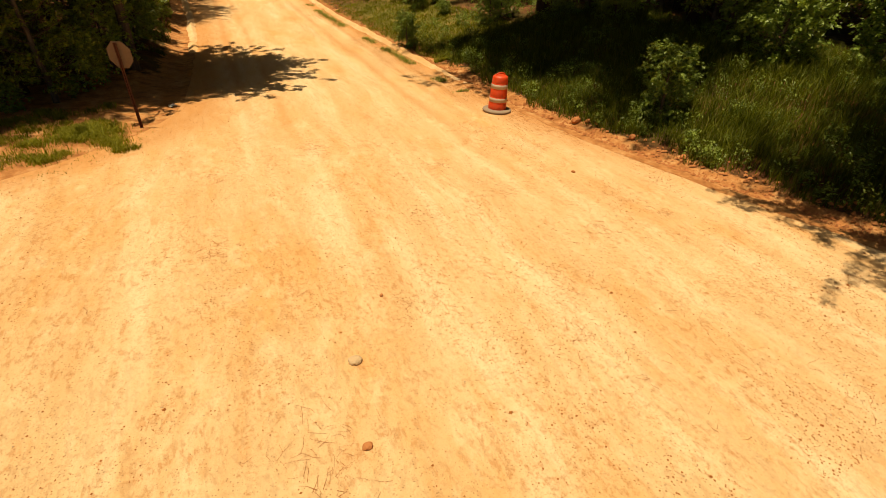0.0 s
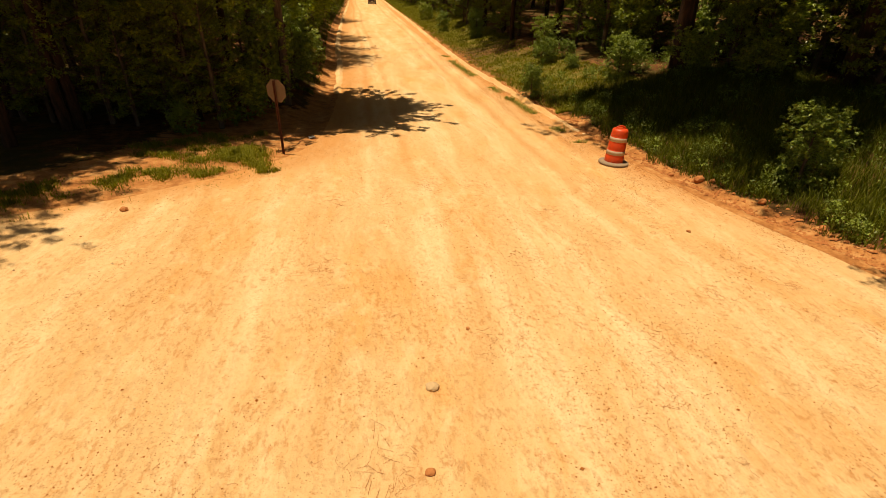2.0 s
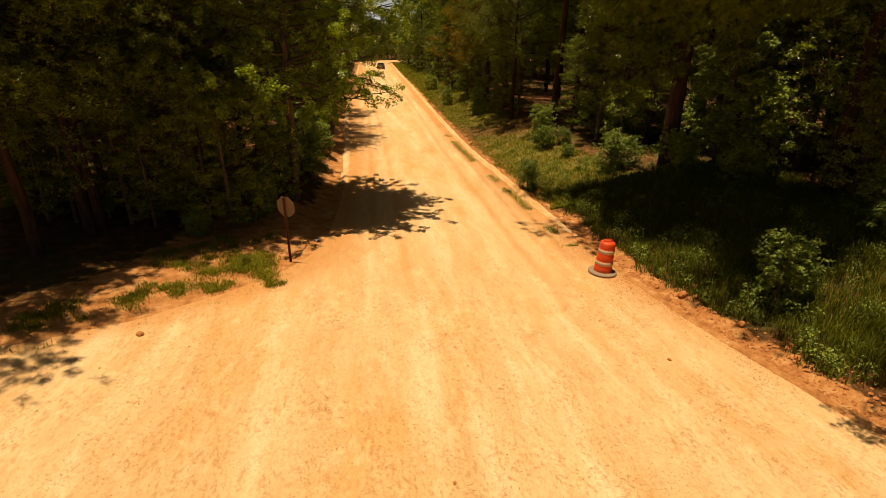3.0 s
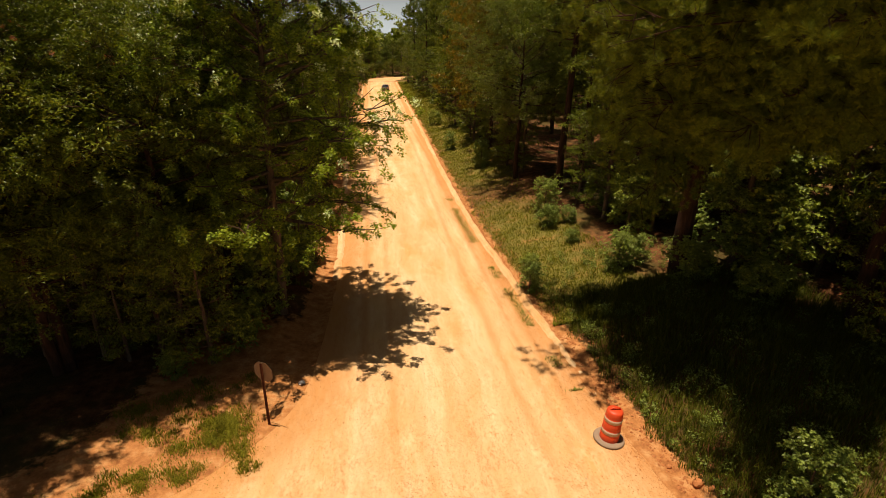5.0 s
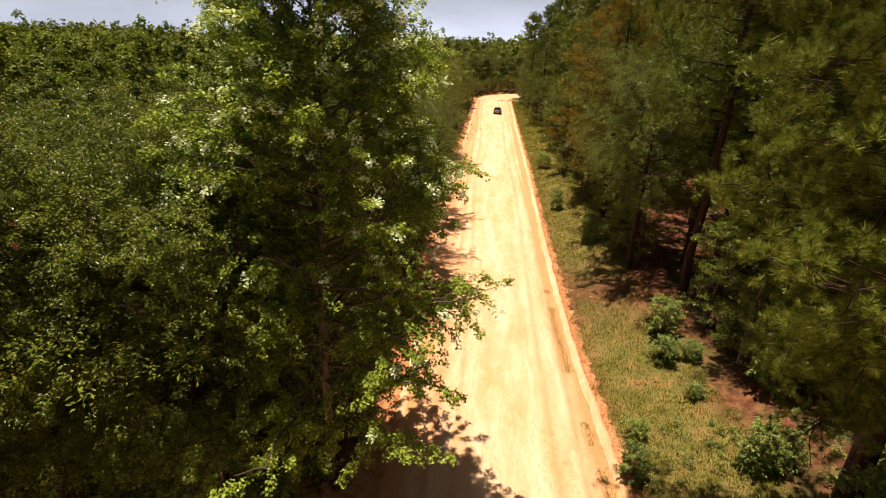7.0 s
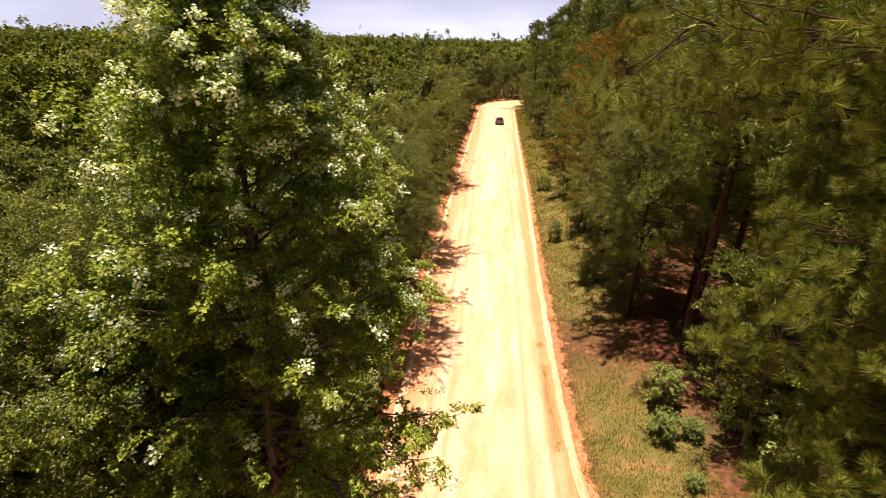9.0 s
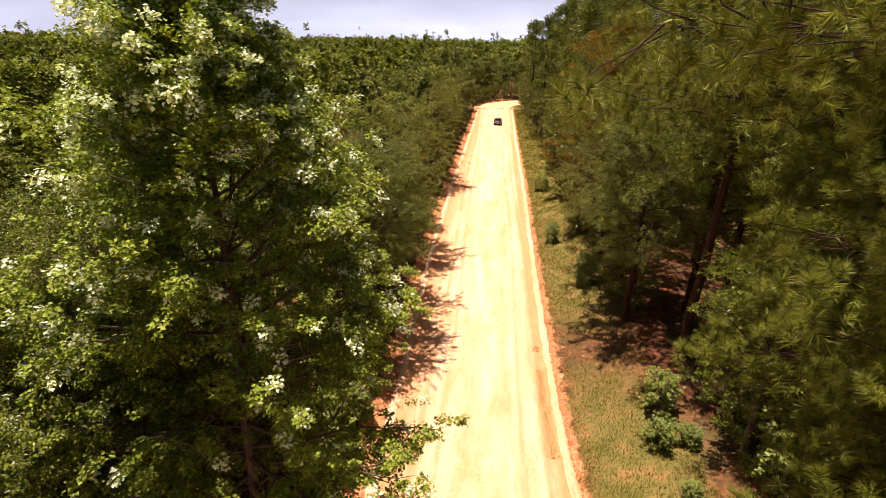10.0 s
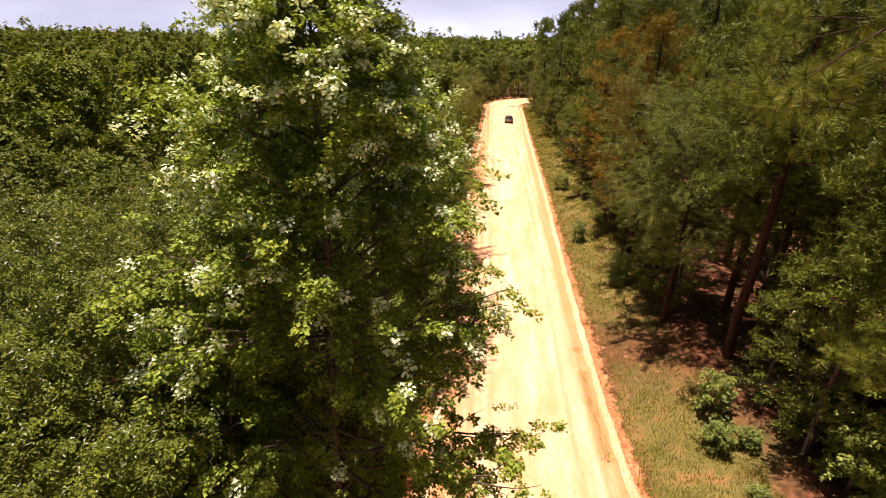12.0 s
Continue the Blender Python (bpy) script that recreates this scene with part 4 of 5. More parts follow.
def grass(name, label, r, x, y, tall, width, mat=None):
    z = height(x, y) - 0.02
    v, f = blade_cloud(r, x, y, z, tall, width)
    tagged(new(name, mesh_np(name, v, f, mat or M_GRASS)), label, "grass", kind="stuff")


def build_grass():
    r = np.random.default_rng(3)
    # tall rank grass on the bank by the intersection
    n = 85000
    y = r.uniform(1.5, 22, n)
    x = edge_right(y) + 0.85 + 0.30 * waves(y, 0, 0.5) + 10.5 * r.uniform(0, 1, n) ** 1.2
    dens = waves(x, y, 0.8) * 0.5 + 0.75 + 0.3 * r.uniform(-1, 1, n)
    ok = dens > 0.35 + 0.5 * np.exp(-(x - edge_right(y) - 0.8) / 0.5)
    x, y = x[ok], y[ok]
    tall = (0.28 + 0.42 * smooth(0.6, 3.5, x - edge_right(y))) * r.uniform(0.5, 1.35, len(x)) * (0.8 + 0.35 * waves(x, y, 1.4, 3))
    grass("tall_grass", "rank green grass on the clay bank", r, x, y, tall, r.uniform(0.006, 0.013, len(x)))
    # shorter grass on the strip along the road
    n = 130000
    y = 20 + 125 * r.uniform(0, 1, n) ** 1.7
    x = edge_right(y) + 0.62 + 0.3 * waves(y, 0, 0.6) + r.uniform(0, 4.9, n)
    ok = (waves(x, y, 0.9, 5) * 0.5 + r.uniform(-0.3, 0.8, n) > -0.05) & (r.uniform(0, 1, n) > 0.8 * np.exp(-((y - 38) / 4.0) ** 2))
    x, y = x[ok], y[ok]
    tall = r.uniform(0.05, 0.17, len(x)) * (1 + 0.006 * y)
    grass("verge_grass", "olive green grass strip between road and wood", r, x, y, tall, r.uniform(0.006, 0.012, len(x)) * (1 + 0.02 * y), M_VERGE)
    # thin line of weeds inside the clay ridge
    n = 6000
    y = 16 + 22 * r.uniform(0, 1, n) ** 1.3
    x = edge_right(y) - 0.45 + r.normal(size=n) * 0.14
    ok = waves(y, 0, 0.9, 2) + waves(y, 0, 3.1) > 0.05
    grass("edge_weed", "low weeds along the edge of the clay road", r, x[ok], y[ok], r.uniform(0.05, 0.16, ok.sum()), r.uniform(0.006, 0.012, ok.sum()), M_SHRUB)
    # tufts and patches on the sandy corner by the sign
    beds = ((-7.45, 14.95, 0.62, 40), (-7.9, 15.6, 0.6, 20), (-7.0, 14.3, 0.22, 5), (-8.27, 13.6, 0.22, 7), (-9.15, 13.55, 0.34, 11), (-8.7, 14.5, 0.3, 5), (-10.1, 12.9, 0.4, 10), (-11.4, 10.3, 0.5, 12),
            (-10.3, 16.2, 0.7, 16), (-9.4, 15.3, 0.5, 10), (-11.6, 12.2, 0.6, 14), (-12.6, 10.6, 0.7, 12), (-6.6, 13.8, 0.5, 4), (-8.8, 17.0, 0.9, 18))
    cx = np.concatenate([r.normal(x, w * 0.6, n) for x, y, w, n in beds] + [r.uniform(-12.5, -6.2, 110)])
    cy = np.concatenate([r.normal(y, w * 0.6, n) for x, y, w, n in beds] + [r.uniform(10.0, 17.0, 110)])
    per = 150
    few = np.arange(len(cx)) >= len(cx) - 110
    rad = np.where(few, r.uniform(0.1, 0.3, len(cx)), r.uniform(0.08, 0.20, len(cx)))
    x = (cx[:, None] + r.normal(size=(len(cx), per)) * rad[:, None]).ravel()
    y = (cy[:, None] + r.normal(size=(len(cx), per)) * rad[:, None]).ravel()
    ok = (~np.repeat(few, per) | (r.uniform(0, 1, len(x)) < 0.10)) & (x < edge_left(y) + 1.2)
    x, y = x[ok], y[ok]
    low = np.where(np.repeat(few, per)[ok], 0.45, 1.0)
    grass("corner_grass", "bright green grass clumps on the sandy corner", r, x, y, low * r.uniform(0.04, 0.17, len(x)), r.uniform(0.006, 0.012, len(x)), M_VERGE)
    # left verge
    n = 9000
    y = 24 + 110 * r.uniform(0, 1, n) ** 1.6
    x = edge_left(y) - 1.0 - r.uniform(0, 1.8, n)
    ok = waves(x, y, 1.0, 7) > -0.1
    grass("bank_grass", "sparse grass on the red clay bank", r, x[ok], y[ok], r.uniform(0.08, 0.3, ok.sum()) * (1 + 0.005 * y[ok]), r.uniform(0.008, 0.016, ok.sum()) * (1 + 0.02 * y[ok]))


build_grass()


def build_weeds():
    """Leafy weeds among the grass of the bank."""
    r = np.random.default_rng(13)
    n = 420
    y = r.uniform(2, 26, n)
    x = edge_right(y) + 1.0 + 9.5 * r.uniform(0, 1, n) ** 1.1
    tall = r.uniform(0.2, 0.75, n)
    per = 60
    q = r.uniform(0.1, 1, (n, per))
    rad = tall[:, None] * 0.45 * np.sqrt(r.uniform(0, 1, (n, per)))
    a = r.uniform(0, 2 * np.pi, (n, per))
    c = np.stack([x[:, None] + rad * np.cos(a), y[:, None] + rad * np.sin(a), (height(x, y))[:, None] + q * tall[:, None]], -1).reshape(-1, 3)
    v, f = leaf_cloud(r, c, 0.085, 0.7, 0.55)
    tagged(new("weeds", mesh_np("weeds", v, f, M_SHRUB)), "broad-leaved green weeds among the bank grass", "weeds", kind="stuff")


build_weeds()

SHRUB_LABEL = "bushy green sapling growing in the roadside grass"
shrubs = [spray_tree("shrub", 51, 2.0, 0.10, ([0.1, 0.6, 1.3, 1.9, 2.3], [0.55, 0.85, 0.85, 0.5, 0.2]), 24, 5, 1, 12, 0.28, 0.125, M_SHRUB, M_BARK, SHRUB_LABEL, rise=(0.25, 1.0), droop=0.12, wide=0.09, slim=0.62, category="shrub", twig_sides=3, longest=0.5),
          spray_tree("shrub", 52, 1.35, 0.08, ([0.08, 0.4, 0.9, 1.5], [0.6, 0.9, 0.75, 0.25]), 20, 5, 1, 11, 0.28, 0.125, M_SHRUB, M_BARK, SHRUB_LABEL, rise=(0.2, 0.9), droop=0.12, wide=0.09, slim=0.62, category="shrub", twig_sides=3, longest=0.5)]
put(shrubs[0], 7.15, 10.8, 0, 0.74)
put(shrubs[1], 12.2, 11.4, 80, 1.25)
for x, y, turn, s, which in ((14.6, 9.6, 30, 1.2, 0), (3.98, 23.2, 10, 0.55, 0), (4.6, 25.2, 70, 0.45, 1), (8.3, 23.4, 120, 0.72, 0), (9.0, 23.6, 200, 0.75, 1),
                             (7.7, 32.2, 20, 0.8, 0), (7.2, 30.1, 100, 0.7, 1), (11.2, 30.6, 60, 0.9, 0), (8.4, 30.0, 10, 0.5, 1), (7.6, 27.4, 60, 0.4, 1), (11.0, 27.8, 10, 1.3, 0), (12.0, 29.0, 80, 1.4, 1), (5.1, 54.6, 0, 0.7, 0), (6.4, 45.6, 20, 0.5, 1),
                             (6.6, 46.2, 20, 0.8, 0), (5.6, 71.0, 20, 1.0, 1), (10.4, 21.2, 50, 1.0, 1), (13.4, 20.6, 50, 1.5, 0), (12.0, 19.0, 150, 0.9, 1),
                             (14.0, 14.0, 150, 1.3, 1), (-7.0, 27.5, 40, 1.1, 0), (-6.6, 30.5, 80, 0.9, 1), (-9.9, 18.2, 0, 0.5, 1), (-8.2, 19.7, 130, 1.0, 1), (-7.6, 21.8, 220, 1.1, 0), (-6.9, 24.6, 75, 1.1, 1)):
    again(shrubs[which], x, y, turn, s)
vine = spray_tree("vine_covered_tree", 53, 9.8, 0.4, ([0.4, 2.0, 4.0, 7.0, 9.0, 10.2], [1.9, 1.8, 1.5, 1.0, 0.7, 0.3]), 64, 5, 1, 34, 0.45, 0.13, M_SHRUB, M_BARK,
                  "slender tree smothered in light green vine leaves", rise=(0.0, 0.7), droop=0.35, wide=0.13, slim=0.75, twig_sides=3, longest=0.7)
put(vine, 12.6, 21.5, 0)


# ---------------------------------------------------------------- mimosa
def build_mimosa():
    ob = broadleaf("mimosa_tree", 61, 11.0, 3.0, 3.8, 40, 15000, 0.12, M_GUM, M_PINEBARK, "oval", 0.24, 1.4, "feathery green mimosa tree dotted with pink blossoms", "tree", slim=0.4, subs=6)
    r = np.random.default_rng(62)
    puff_c = np.zeros((1, 3))
    v, f = needle_cloud(r, puff_c, np.array([[0, 0, 1.0]]), 60, 0.10, 0.008, 0.85)
    me = mesh_np("blossom", v, f, M_FLOWER)
    for i in range(70):
        a, q = r.uniform(0, 2 * np.pi), r.uniform(0.2, 1.0)
        rad = 3.4 * math.sqrt(r.uniform(0.1, 1.0))
        b = part("blossom", me, ob)
        b.location = (rad * math.cos(a), rad * math.sin(a), 8.2 + 2.6 * math.sqrt(max(0, 1 - (rad / 3.9) ** 2)) + 0.15 * q)
    put(ob, -13.4, 18.8, 0)


build_mimosa()


# ---------------------------------------------------------------- traffic barrel
M_ORANGE = plain_material("orange_plastic", (0.66, 0.060, 0.015), 0.45, 0.4, wear=(0.46, 0.10, 0.04), wear_scale=9, amount=0.5)
M_BAND = plain_material("white_reflective_band", (0.46, 0.33, 0.23), 0.5, 0.4, wear=(0.34, 0.22, 0.13), wear_scale=12, amount=0.6)
M_RUBBER = plain_material("dusty_rubber", (0.26, 0.19, 0.13), 0.85, 0.25, wear=(0.34, 0.22, 0.12), wear_scale=7, amount=0.7)
M_STEEL = plain_material("dull_weathered_back", (0.22, 0.135, 0.08), 0.7, 0.25, 0.0, wear=(0.16, 0.09, 0.05), wear_scale=5, amount=0.6)
M_RUST = plain_material("rusty_post", (0.11, 0.036, 0.018), 0.85, 0.25, wear=(0.08, 0.03, 0.018), wear_scale=14, amount=0.7)
M_PAPER = plain_material("white_paper", (0.80, 0.79, 0.76), 0.8, 0.2, wear=(0.55, 0.45, 0.33), amount=0.3)
M_STONE = plain_material("pale_stone", (0.52, 0.36, 0.20), 0.9, 0.2, wear=(0.30, 0.16, 0.07), wear_scale=20, amount=0.6)
M_CRUMB = plain_material("dark_clay_crumb", (0.34, 0.115, 0.030), 0.95, 0.1, wear=(0.50, 0.21, 0.070), wear_scale=6, amount=0.8)
M_CLOD = plain_material("red_clay_clod", (0.46, 0.18, 0.065), 0.95, 0.1, wear=(0.20, 0.07, 0.03), wear_scale=20, amount=0.6)


def lathe(profile, n=40):
    """A turned shape from (radius, height) pairs."""
    bm = bmesh.new()
    rings = []
    for r, z in profile:
        rings.append([bm.verts.new((r * math.cos(2 * math.pi * i / n), r * math.sin(2 * math.pi * i / n), z)) for i in range(n)])
    for a, b in zip(rings, rings[1:]):
        for i in range(n):
            bm.faces.new((a[i], a[(i + 1) % n], b[(i + 1) % n], b[i]))
    for ring in (rings[0], rings[-1]):
        if (ring[0].co - ring[n // 2].co).length > 1e-4:
            bm.faces.new(ring)
    return bm


def box(bm, sx, sy, sz, at=(0, 0, 0), bevel=0.0, turn=None):
    m = Matrix.Translation(at) @ (turn or Matrix.Identity(4)) @ Matrix.Diagonal((sx, sy, sz, 1))
    vs = bmesh.ops.create_cube(bm, size=1.0, matrix=m)["verts"]
    if bevel:
        es = {e for v in vs for e in v.link_edges}
        bmesh.ops.bevel(bm, geom=list(es), offset=bevel, segments=2, affect="EDGES")
    return vs


def build_barrel():
    ob = thing("traffic_barrel", "orange plastic traffic barrel with two pale bands", "traffic barrel")
    part("body", mesh_bm("body", lathe([(0.275, 0.05), (0.280, 0.08), (0.276, 0.24), (0.270, 0.25), (0.270, 0.26), (0.272, 0.27), (0.266, 0.44), (0.260, 0.45), (0.260, 0.46),
                                        (0.262, 0.47), (0.256, 0.64), (0.250, 0.65), (0.250, 0.66), (0.252, 0.67), (0.246, 0.84), (0.240, 0.85), (0.240, 0.86), (0.242, 0.87),
                                        (0.234, 1.00), (0.215, 1.04), (0.17, 1.06), (0.0, 1.065)]), M_ORANGE, True), ob)
    for z0, r0, r1 in ((0.295, 0.2735, 0.2695), (0.69, 0.2535, 0.2495)):
        part("band", mesh_bm("band", lathe([(r0, z0), (r1, z0 + 0.125)]), M_BAND, True), ob, "pale reflective band")
    part("base", mesh_bm("base", lathe([(0.27, 0.0), (0.44, 0.0), (0.45, 0.02), (0.44, 0.05), (0.40, 0.065), (0.29, 0.075), (0.275, 0.06)]), M_RUBBER, True), ob, "dusty black rubber ring")
    s = np.linspace(0, math.pi, 12)
    v, f = tubes([(np.column_stack([0.15 * np.cos(s), np.zeros(12), 1.055 + 0.075 * np.sin(s)]), np.full(12, 0.022))], 8)
    part("handle", mesh_np("handle", v, f, M_ORANGE, True), ob)
    ob.matrix_basis = pose(3.50, 13.80, zg(3.5, 13.8) + 0.01, 0, 3.0, 0)


build_barrel()


def build_sign():
    base = zg(-6.37, 15.38)
    ob = thing("road_sign", "back of an octagonal road sign on a rusty post", "road sign")
    bm = bmesh.new()
    n = 8
    R = 0.315 / math.cos(math.pi / 8)
    ring = [[bm.verts.new((R * math.cos(math.pi / 8 + k * math.pi / 4), y, R * math.sin(math.pi / 8 + k * math.pi / 4))) for k in range(n)] for y in (0.0, 0.004)]
    bm.faces.new(ring[0])
    bm.faces.new(ring[1][::-1])
    for k in range(n):
        bm.faces.new((ring[0][k], ring[1][k], ring[1][(k + 1) % n], ring[0][(k + 1) % n]))
    plate = part("plate", mesh_bm("plate", bm, M_STEEL), ob, "dull bare metal back")
    plate.location = (0, 0.035, 2.16 - base)
    bm = bmesh.new()
    for at, sx, sy in (((0, 0, 1.0), 0.035, 0.006), ((-0.022, -0.015, 1.0), 0.006, 0.035), ((0.022, -0.015, 1.0), 0.006, 0.035), ((-0.033, -0.031, 1.0), 0.022, 0.006), ((0.033, -0.031, 1.0), 0.022, 0.006)):
        box(bm, sx, sy, 2.75 - base, (at[0], at[1], 1.08 - base / 2))
    part("post", mesh_bm("post", bm, M_RUST), ob, "rusty steel channel post")
    for z in (1.94 - base, 2.38 - base):
        b = part("bolt", mesh_bm("bolt", lathe([(0.0, 0.0), (0.014, 0.0), (0.014, 0.012), (0.0, 0.014)], 8), M_RUST), ob)
        b.matrix_basis = pose(0, 0.0, z, 90, 0, 0)
    ob.matrix_basis = pose(-6.37, 15.38, zg(-6.37, 15.38), 0, 0, -30)


build_sign()


def pebble_mesh(name, seed, mat, sub=2):
    r = np.random.default_rng(seed)
    bm = bmesh.new()
    bmesh.ops.create_icosphere(bm, subdivisions=sub, radius=1.0)
    for v in bm.verts:
        v.co *= 1 + 0.22 * noise.noise(v.co * 1.7 + Vector((seed, 0, 0))) + r.uniform(-0.05, 0.05)
    return mesh_bm(name, bm, mat)


def loose(name, label, me, x, y, s, flat=0.6, turn=0.0):
    ob = new(name, me)
    tagged(ob, label, "stone", "loose stones on the road")
    ob.matrix_basis = pose(x, y, zg(x, y) + s * flat * 0.45, 0, 0, turn) @ Matrix.Diagonal((s, s * 0.8, s * flat, 1))


stone_me, clod_me = pebble_mesh("stone", 3, M_STONE), pebble_mesh("clay_clod", 5, M_CLOD)
loose("stone", "pale flat stone lying on the clay road", stone_me, -3.42, 4.92, 0.10, 0.45)
loose("clay_clod", "red clay clod lying on the road", clod_me, -3.63, 3.65, 0.06)
for x, y, s in ((5.1, 11.9, 0.16), (5.35, 11.7, 0.10), (4.7, 12.6, 0.09), (5.6, 10.1, 0.11), (-2.7, 6.1, 0.035), (4.4, 15.2, 0.08), (4.3, 14.6, 0.07), (5.9, 8.6, 0.10), (-9.3, 11.2, 0.09), (2.9, 9.0, 0.05)):
    loose("clay_clod", "red clay clod at the edge of the road", clod_me, x, y, s, 0.7, 40 * x)


def litter():
    bm = bmesh.new()
    r = random.Random(4)
    g = [[bm.verts.new((0.05 * i + r.uniform(-0.01, 0.01), 0.05 * j, 0.02 + r.uniform(0, 0.05))) for j in range(5)] for i in range(5)]
    for i in range(4):
        for j in range(4):
            bm.faces.new((g[i][j], g[i + 1][j], g[i + 1][j + 1], g[i][j + 1]))
    bmesh.ops.solidify(bm, geom=bm.faces[:], thickness=0.003)
    ob = new("paper_scrap", mesh_bm("paper_scrap", bm, M_PAPER))
    tagged(ob, "crumpled white paper scrap beside the road", "litter")
    ob.matrix_basis = pose(-5.74, 17.2, zg(-5.74, 17.2), 0, 0, 25)


litter()


def gravel():
    """Small stones and crumbs of clay strewn over the road."""
    r = np.random.default_rng(8)
    base = np.array([[1, 0, 0], [-1, 0, 0], [0, 1, 0], [0, -1, 0], [0, 0, 1], [0, 0, -0.6]], float)
    tri = np.array([[0, 2, 4], [2, 1, 4], [1, 3, 4], [3, 0, 4], [2, 0, 5], [1, 2, 5], [3, 1, 5], [0, 3, 5]])
    for name, mat, n, label in (("gravel", M_STONE, 9000, "small pale stones strewn over the clay road"), ("clay_crumbs", M_CRUMB, 90000, "dark red clay crumbs strewn over the road")):
        y = 1.5 + 45 * r.uniform(0, 1, n) ** 1.5
        l, rr = np.maximum(edge_left(y), -16), edge_right(y)
        u = r.uniform(0, 1, n)
        x = l + (rr - l) * np.where(r.uniform(0, 1, n) < 0.5, u, 1 - 0.35 * u ** 2)
        keep = waves(x, y * 0.45, 0.55, 3) + 0.7 * waves(x, y * 0.5, 1.7, 1) + r.uniform(-0.5, 0.6, n) > 0.15
        x, y = x[keep], y[keep]
        s = (0.0035 + 0.010 * r.uniform(0, 1, len(x)) ** 1.8) * (1 + 0.2 * smooth(4.5, 0.5, edge_right(y) - x)) * np.where(r.uniform(0, 1, len(x)) < 0.012, 2.0, 1)
        v = base[None] * (s[:, None, None] * r.uniform(0.6, 1.3, (len(x), 6, 1)))
        v = v * np.array([1, 1, 0.7]) + np.column_stack([x, y, height(x, y) + s * 0.3])[:, None]
        f = (np.arange(len(x))[:, None, None] * 6 + tri[None]).reshape(-1, 3)
        tagged(new(name, mesh_np(name, v.reshape(-1, 3), f, mat)), label, "gravel", kind="stuff")
    # broken clods along the foot of the bank
    n = 5200
    y = 3 + 57 * r.uniform(0, 1, n) ** 1.5
    x = edge_right(y) + 0.25 + np.abs(r.normal(size=n)) * 0.55
    s = 0.014 + 0.05 * r.uniform(0, 1, n) ** 3
    v = base[None] * (s[:, None, None] * r.uniform(0.6, 1.4, (n, 6, 1))) * np.array([1.1, 1, 0.75])
    v = v + np.column_stack([x, y, height(x, y) + s * 0.3])[:, None]
    f = (np.arange(n)[:, None, None] * 6 + tri[None]).reshape(-1, 3)
    tagged(new("bank_clods", mesh_np("bank_clods", v.reshape(-1, 3), f, M_CLOD)), "broken red clay clods along the foot of the bank", "clods", kind="stuff")
    # fallen twigs and pine straw, thickest near the wooded edge
    lines = []
    heaps = [(r.uniform(-6, 5.5), r.uniform(1.5, 13)) for _ in range(46)]
    for i in range(1500):
        y = 1.5 + 18 * r.uniform() ** 1.3
        x = float(edge_right(y)) - 7.0 * r.uniform() ** 1.8 + 0.4 if r.uniform() < 0.7 else float(r.uniform(-9, 4))
        if i % 2:
            hx, hy = heaps[i % 46]
            x, y = hx + r.normal() * 0.22, hy + r.normal() * 0.22
        if x < float(edge_left(y)) + 0.2 or x > float(edge_right(y)) + 0.6:
            continue
        a, L = r.uniform(0, math.pi), r.uniform(0.05, 0.22)
        p = np.array([[x + math.cos(a) * L * q + r.normal() * 0.02, y + math.sin(a) * L * q + r.normal() * 0.02, 0] for q in (-0.5, -0.1, 0.5)])
        p[:, 2] = height(p[:, 0], p[:, 1]) + 0.008
        lines.append((p, np.array([0.0016, 0.0013, 0.0008]) * r.uniform(0.7, 1.5)))
    v, f = tubes(lines, 4)
    tagged(new("twigs", mesh_np("twigs", v, f, M_TWIG)), "dry twigs and pine straw scattered on the clay", "twigs", kind="stuff")


gravel()


# ---------------------------------------------------------------- car
def car_paint():
    k = Nodes("black_car_paint")
    dust = k.noise(k.pos(local=True), 2.2, 5, 0.6)
    col = k.mix(k.math("MULTIPLY", k.step(dust, 0.45, 0.75), 0.35), (0.012, 0.011, 0.012), (0.30, 0.19, 0.10))
    k.bsdf.inputs["Coat Weight"].default_value = 0.6
    return k.finish(col, 0.30, 0.5)


M_CAR = car_paint()
M_GLASS = plain_material("tinted_car_glass", (0.02, 0.022, 0.028), 0.06, 0.6)
M_TYRE = plain_material("tyre_rubber", (0.025, 0.023, 0.022), 0.85, 0.25, wear=(0.22, 0.13, 0.07), wear_scale=10, amount=0.6)
M_RIM = plain_material("pale_alloy_rim", (0.62, 0.60, 0.57), 0.35, 0.5, 0.7, wear=(0.32, 0.22, 0.13), amount=0.4)
M_TAIL = plain_material("red_tail_lens", (0.42, 0.02, 0.012), 0.2, 0.5)
M_AMBER = plain_material("pale_orange_lens", (0.66, 0.28, 0.10), 0.25, 0.5)
M_CHROME = plain_material("bright_trim", (0.55, 0.54, 0.52), 0.25, 0.5, 0.9)
M_PLATE = plain_material("pale_plate", (0.50, 0.48, 0.44), 0.5, 0.4)
M_DARK = plain_material("dark_plastic", (0.02, 0.02, 0.02), 0.6, 0.4)


def loft(stations):
    """A closed skin through half outlines (y, [(x, z), ...]), mirrored over x = 0."""
    bm = bmesh.new()
    rings = []
    for y, half in stations:
        pts = [(x, z) for x, z in half] + [(-x, z) for x, z in half[::-1] if abs(x) > 1e-6]
        rings.append([bm.verts.new((x, y, z)) for x, z in pts])
    n = len(rings[0])
    for a, b in zip(rings, rings[1:]):
        for i in range(n):
            bm.faces.new((a[i], a[(i + 1) % n], b[(i + 1) % n], b[i]))
    bm.faces.new(rings[0][::-1])
    bm.faces.new(rings[-1])
    return bm


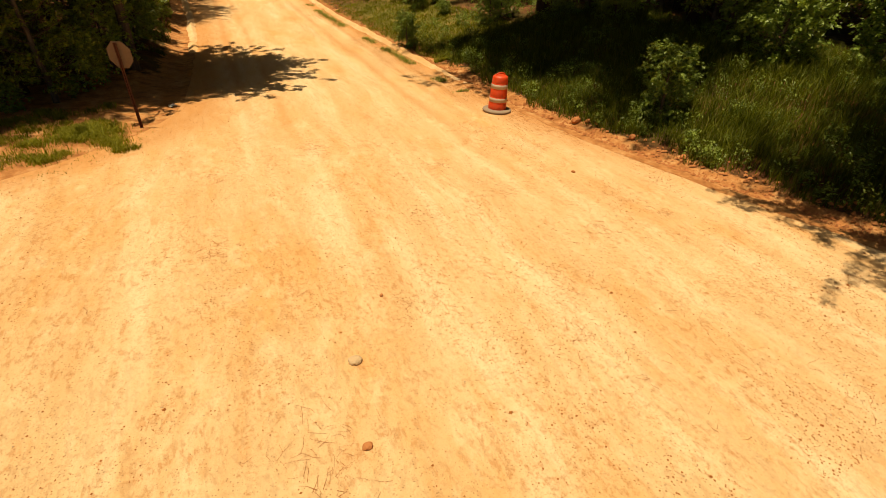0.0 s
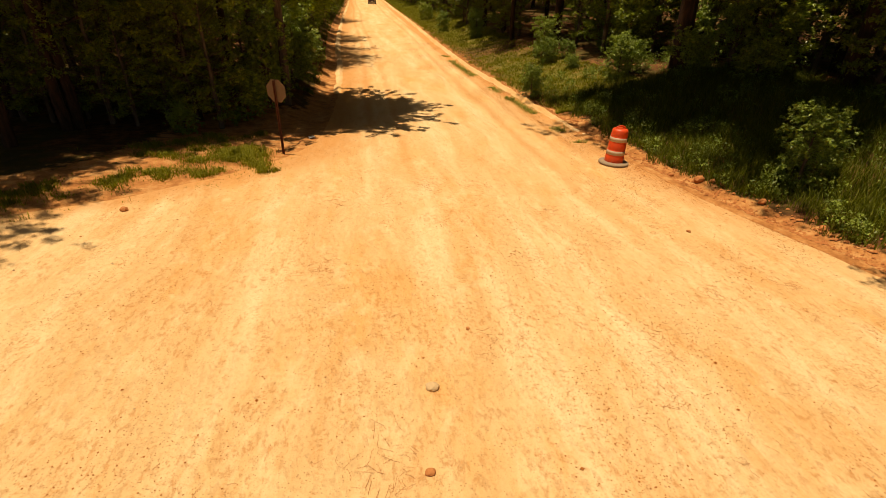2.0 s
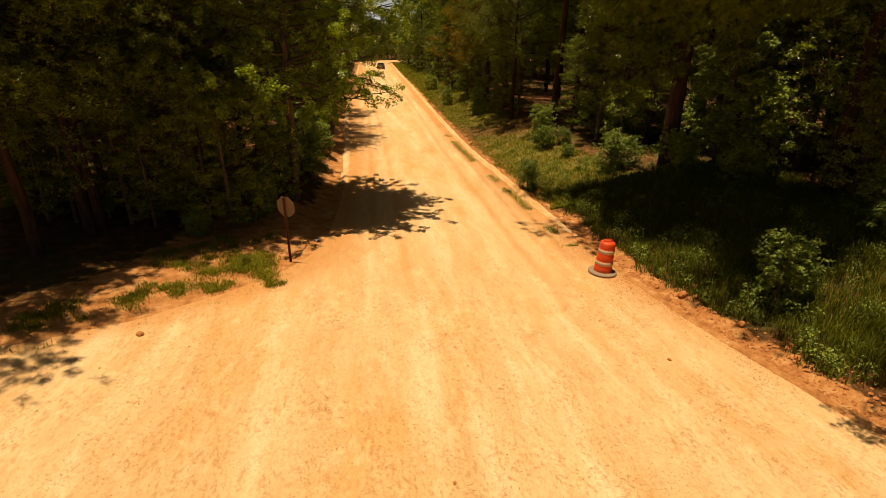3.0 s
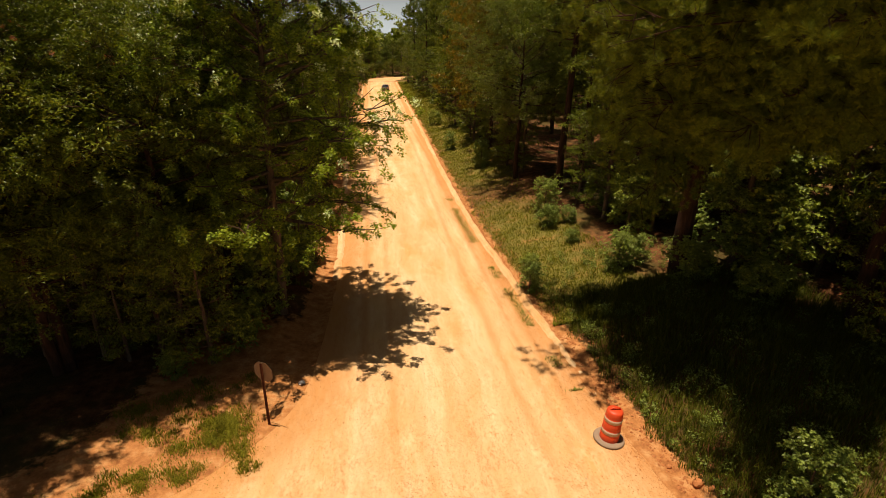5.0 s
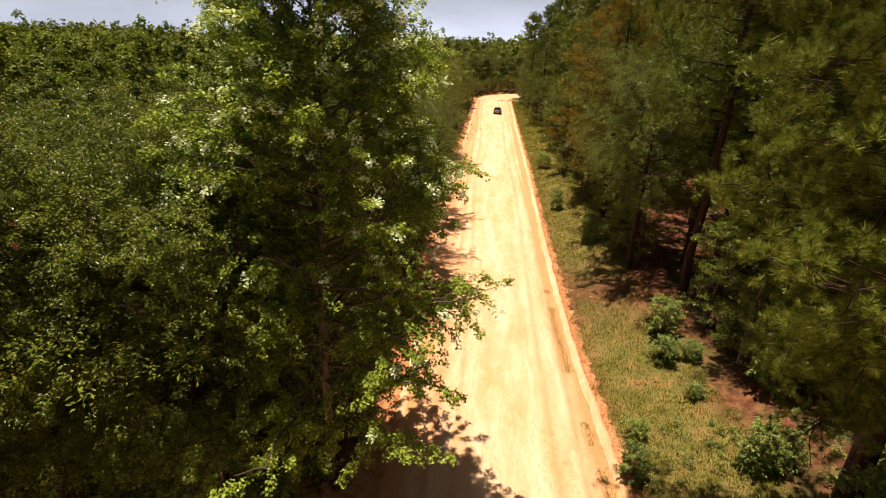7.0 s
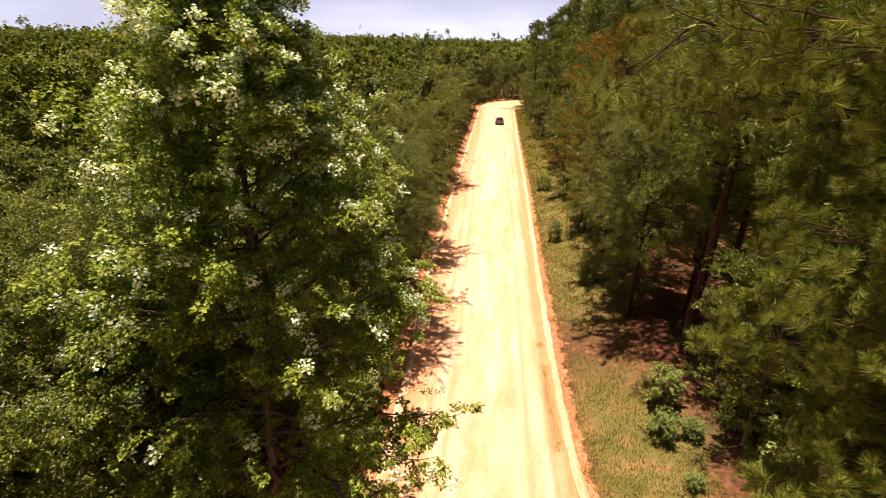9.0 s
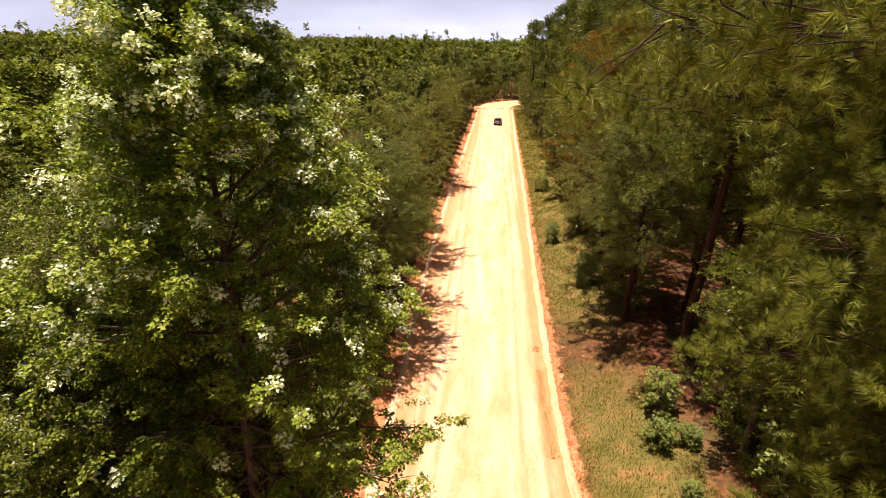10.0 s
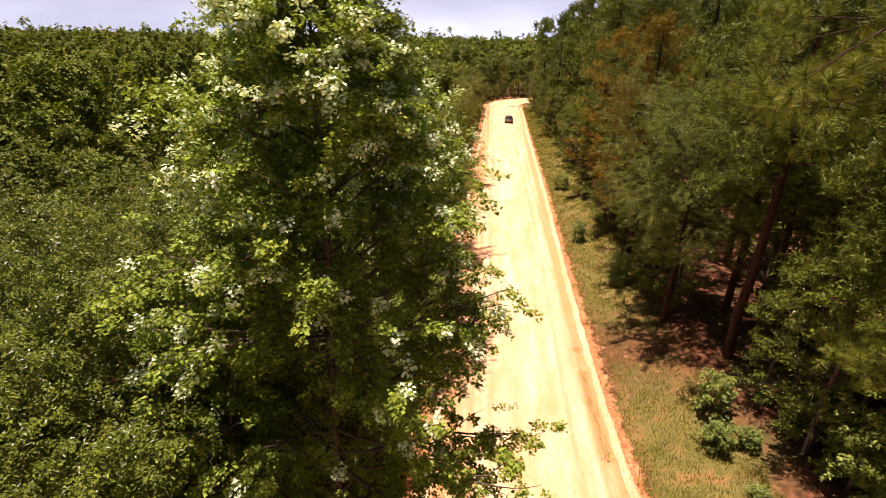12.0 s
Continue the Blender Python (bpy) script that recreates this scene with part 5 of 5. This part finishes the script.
def quad_sheet(pts, thick=0.012):
    bm = bmesh.new()
    bm.faces.new([bm.verts.new(p) for p in pts])
    bmesh.ops.solidify(bm, geom=bm.faces[:], thickness=thick)
    return bm


def build_car():
    ob = thing("car", "dusty black two-door coupe driving away on the road", "car")

    def ring(w, low, belt, deck):
        return [(0.0, low), (w * 0.78, low), (w * 0.97, low + 0.12), (w, (low + belt) / 2), (w * 0.985, belt), (w * 0.90, deck - 0.01), (0.0, deck + 0.015)]

    st = [(-2.22, ring(0.72, 0.36, 0.66, 0.74)), (-2.16, ring(0.80, 0.27, 0.74, 0.84)), (-1.95, ring(0.835, 0.22, 0.80, 0.90)), (-1.3, ring(0.845, 0.20, 0.82, 0.90)),
          (-0.4, ring(0.845, 0.19, 0.83, 0.90)), (0.6, ring(0.84, 0.19, 0.82, 0.89)), (1.3, ring(0.835, 0.20, 0.76, 0.83)), (1.95, ring(0.80, 0.24, 0.66, 0.72)), (2.22, ring(0.70, 0.34, 0.56, 0.62))]
    part("body", mesh_bm("body", loft(st), M_CAR, True), ob)
    roof = [(-1.0, [(0.0, 1.17), (0.50, 1.17), (0.56, 1.20), (0.50, 1.245), (0.0, 1.265)]), (-0.5, [(0.0, 1.19), (0.52, 1.19), (0.585, 1.225), (0.52, 1.275), (0.0, 1.295)]),
            (0.1, [(0.0, 1.19), (0.52, 1.19), (0.585, 1.225), (0.52, 1.275), (0.0, 1.295)]), (0.35, [(0.0, 1.16), (0.50, 1.16), (0.56, 1.19), (0.50, 1.235), (0.0, 1.25)])]
    part("roof", mesh_bm("roof", loft(roof), M_CAR, True), ob)
    part("rear_window", mesh_bm("rear_window", quad_sheet([(-0.70, -1.72, 0.90), (0.70, -1.72, 0.90), (0.54, -0.98, 1.215), (-0.54, -0.98, 1.215)]), M_GLASS), ob, "dark tinted rear glass")
    part("windscreen", mesh_bm("windscreen", quad_sheet([(-0.70, 1.02, 0.875), (0.70, 1.02, 0.875), (0.54, 0.33, 1.20), (-0.54, 0.33, 1.20)]), M_GLASS), ob, "dark tinted front glass")
    for s in (-1, 1):
        part("side_window", mesh_bm("side_window", quad_sheet([(s * 0.77, -1.35, 0.89), (s * 0.77, 0.90, 0.875), (s * 0.565, 0.32, 1.20), (s * 0.575, -0.92, 1.215)]), M_GLASS), ob, "dark tinted side glass")
        for a, c in (((-0.73, -1.76, 0.89), (-0.55, -0.96, 1.22)), ((-0.73, 1.05, 0.87), (-0.55, 0.32, 1.205))):
            v, f = tubes([(np.array([[s * -a[0], a[1], a[2]], [s * -c[0], c[1], c[2]]]), np.array([0.045, 0.04]))], 8)
            part("pillar", mesh_np("pillar", v, f, M_CAR, True), ob)
        bm = bmesh.new()
        box(bm, 0.40, 0.04, 0.085, (s * 0.56, -2.20, 0.70), 0.012)
        tail = part("tail_light", mesh_bm("tail_light", bm, M_TAIL), ob, "red tail light lens")
        bm = bmesh.new()
        box(bm, 0.36, 0.04, 0.035, (s * 0.58, -2.205, 0.755), 0.008)
        part("indicator", mesh_bm("indicator", bm, M_AMBER), tail, "pale orange lens")
        bm = bmesh.new()
        box(bm, 0.17, 0.10, 0.11, (s * 0.92, 0.62, 0.94), 0.03)
        part("mirror", mesh_bm("mirror", bm, M_DARK), ob)
        for y in (-1.30, 1.22):
            w = part("wheel", mesh_bm("wheel", lathe([(0.20, -0.10), (0.29, -0.105), (0.31, -0.08), (0.31, 0.08), (0.29, 0.105), (0.20, 0.10)], 28), M_TYRE, True), ob, "dusty black tyre")
            w.matrix_basis = pose(s * 0.765, y, 0.31, 0, 90 * s, 0)
            part("rim", mesh_bm("rim", lathe([(0.0, 0.07), (0.05, 0.085), (0.18, 0.06), (0.205, 0.09), (0.205, -0.09), (0.0, -0.09)], 20), M_RIM, True), w, "pale alloy rim")
    bm = bmesh.new()
    box(bm, 1.60, 0.10, 0.20, (0, -2.21, 0.46), 0.03)
    part("rear_bumper", mesh_bm("rear_bumper", bm, M_CAR), ob)
    bm = bmesh.new()
    box(bm, 1.45, 0.02, 0.022, (0, -2.262, 0.575), 0.005)
    part("bumper_trim", mesh_bm("bumper_trim", bm, M_CHROME), ob, "bright trim strip")
    bm = bmesh.new()
    box(bm, 0.30, 0.012, 0.15, (0, -2.268, 0.47), 0.003)
    part("number_plate", mesh_bm("number_plate", bm, M_PLATE), ob, "pale dusty plate")
    bm = bmesh.new()
    box(bm, 1.25, 0.16, 0.03, (0, -2.02, 0.955), 0.01)
    part("deck_spoiler", mesh_bm("deck_spoiler", bm, M_CAR), ob)
    ob.matrix_basis = pose(0.75, 121.0, zg(0.75, 121.0), 0, 0, -2)


build_car()
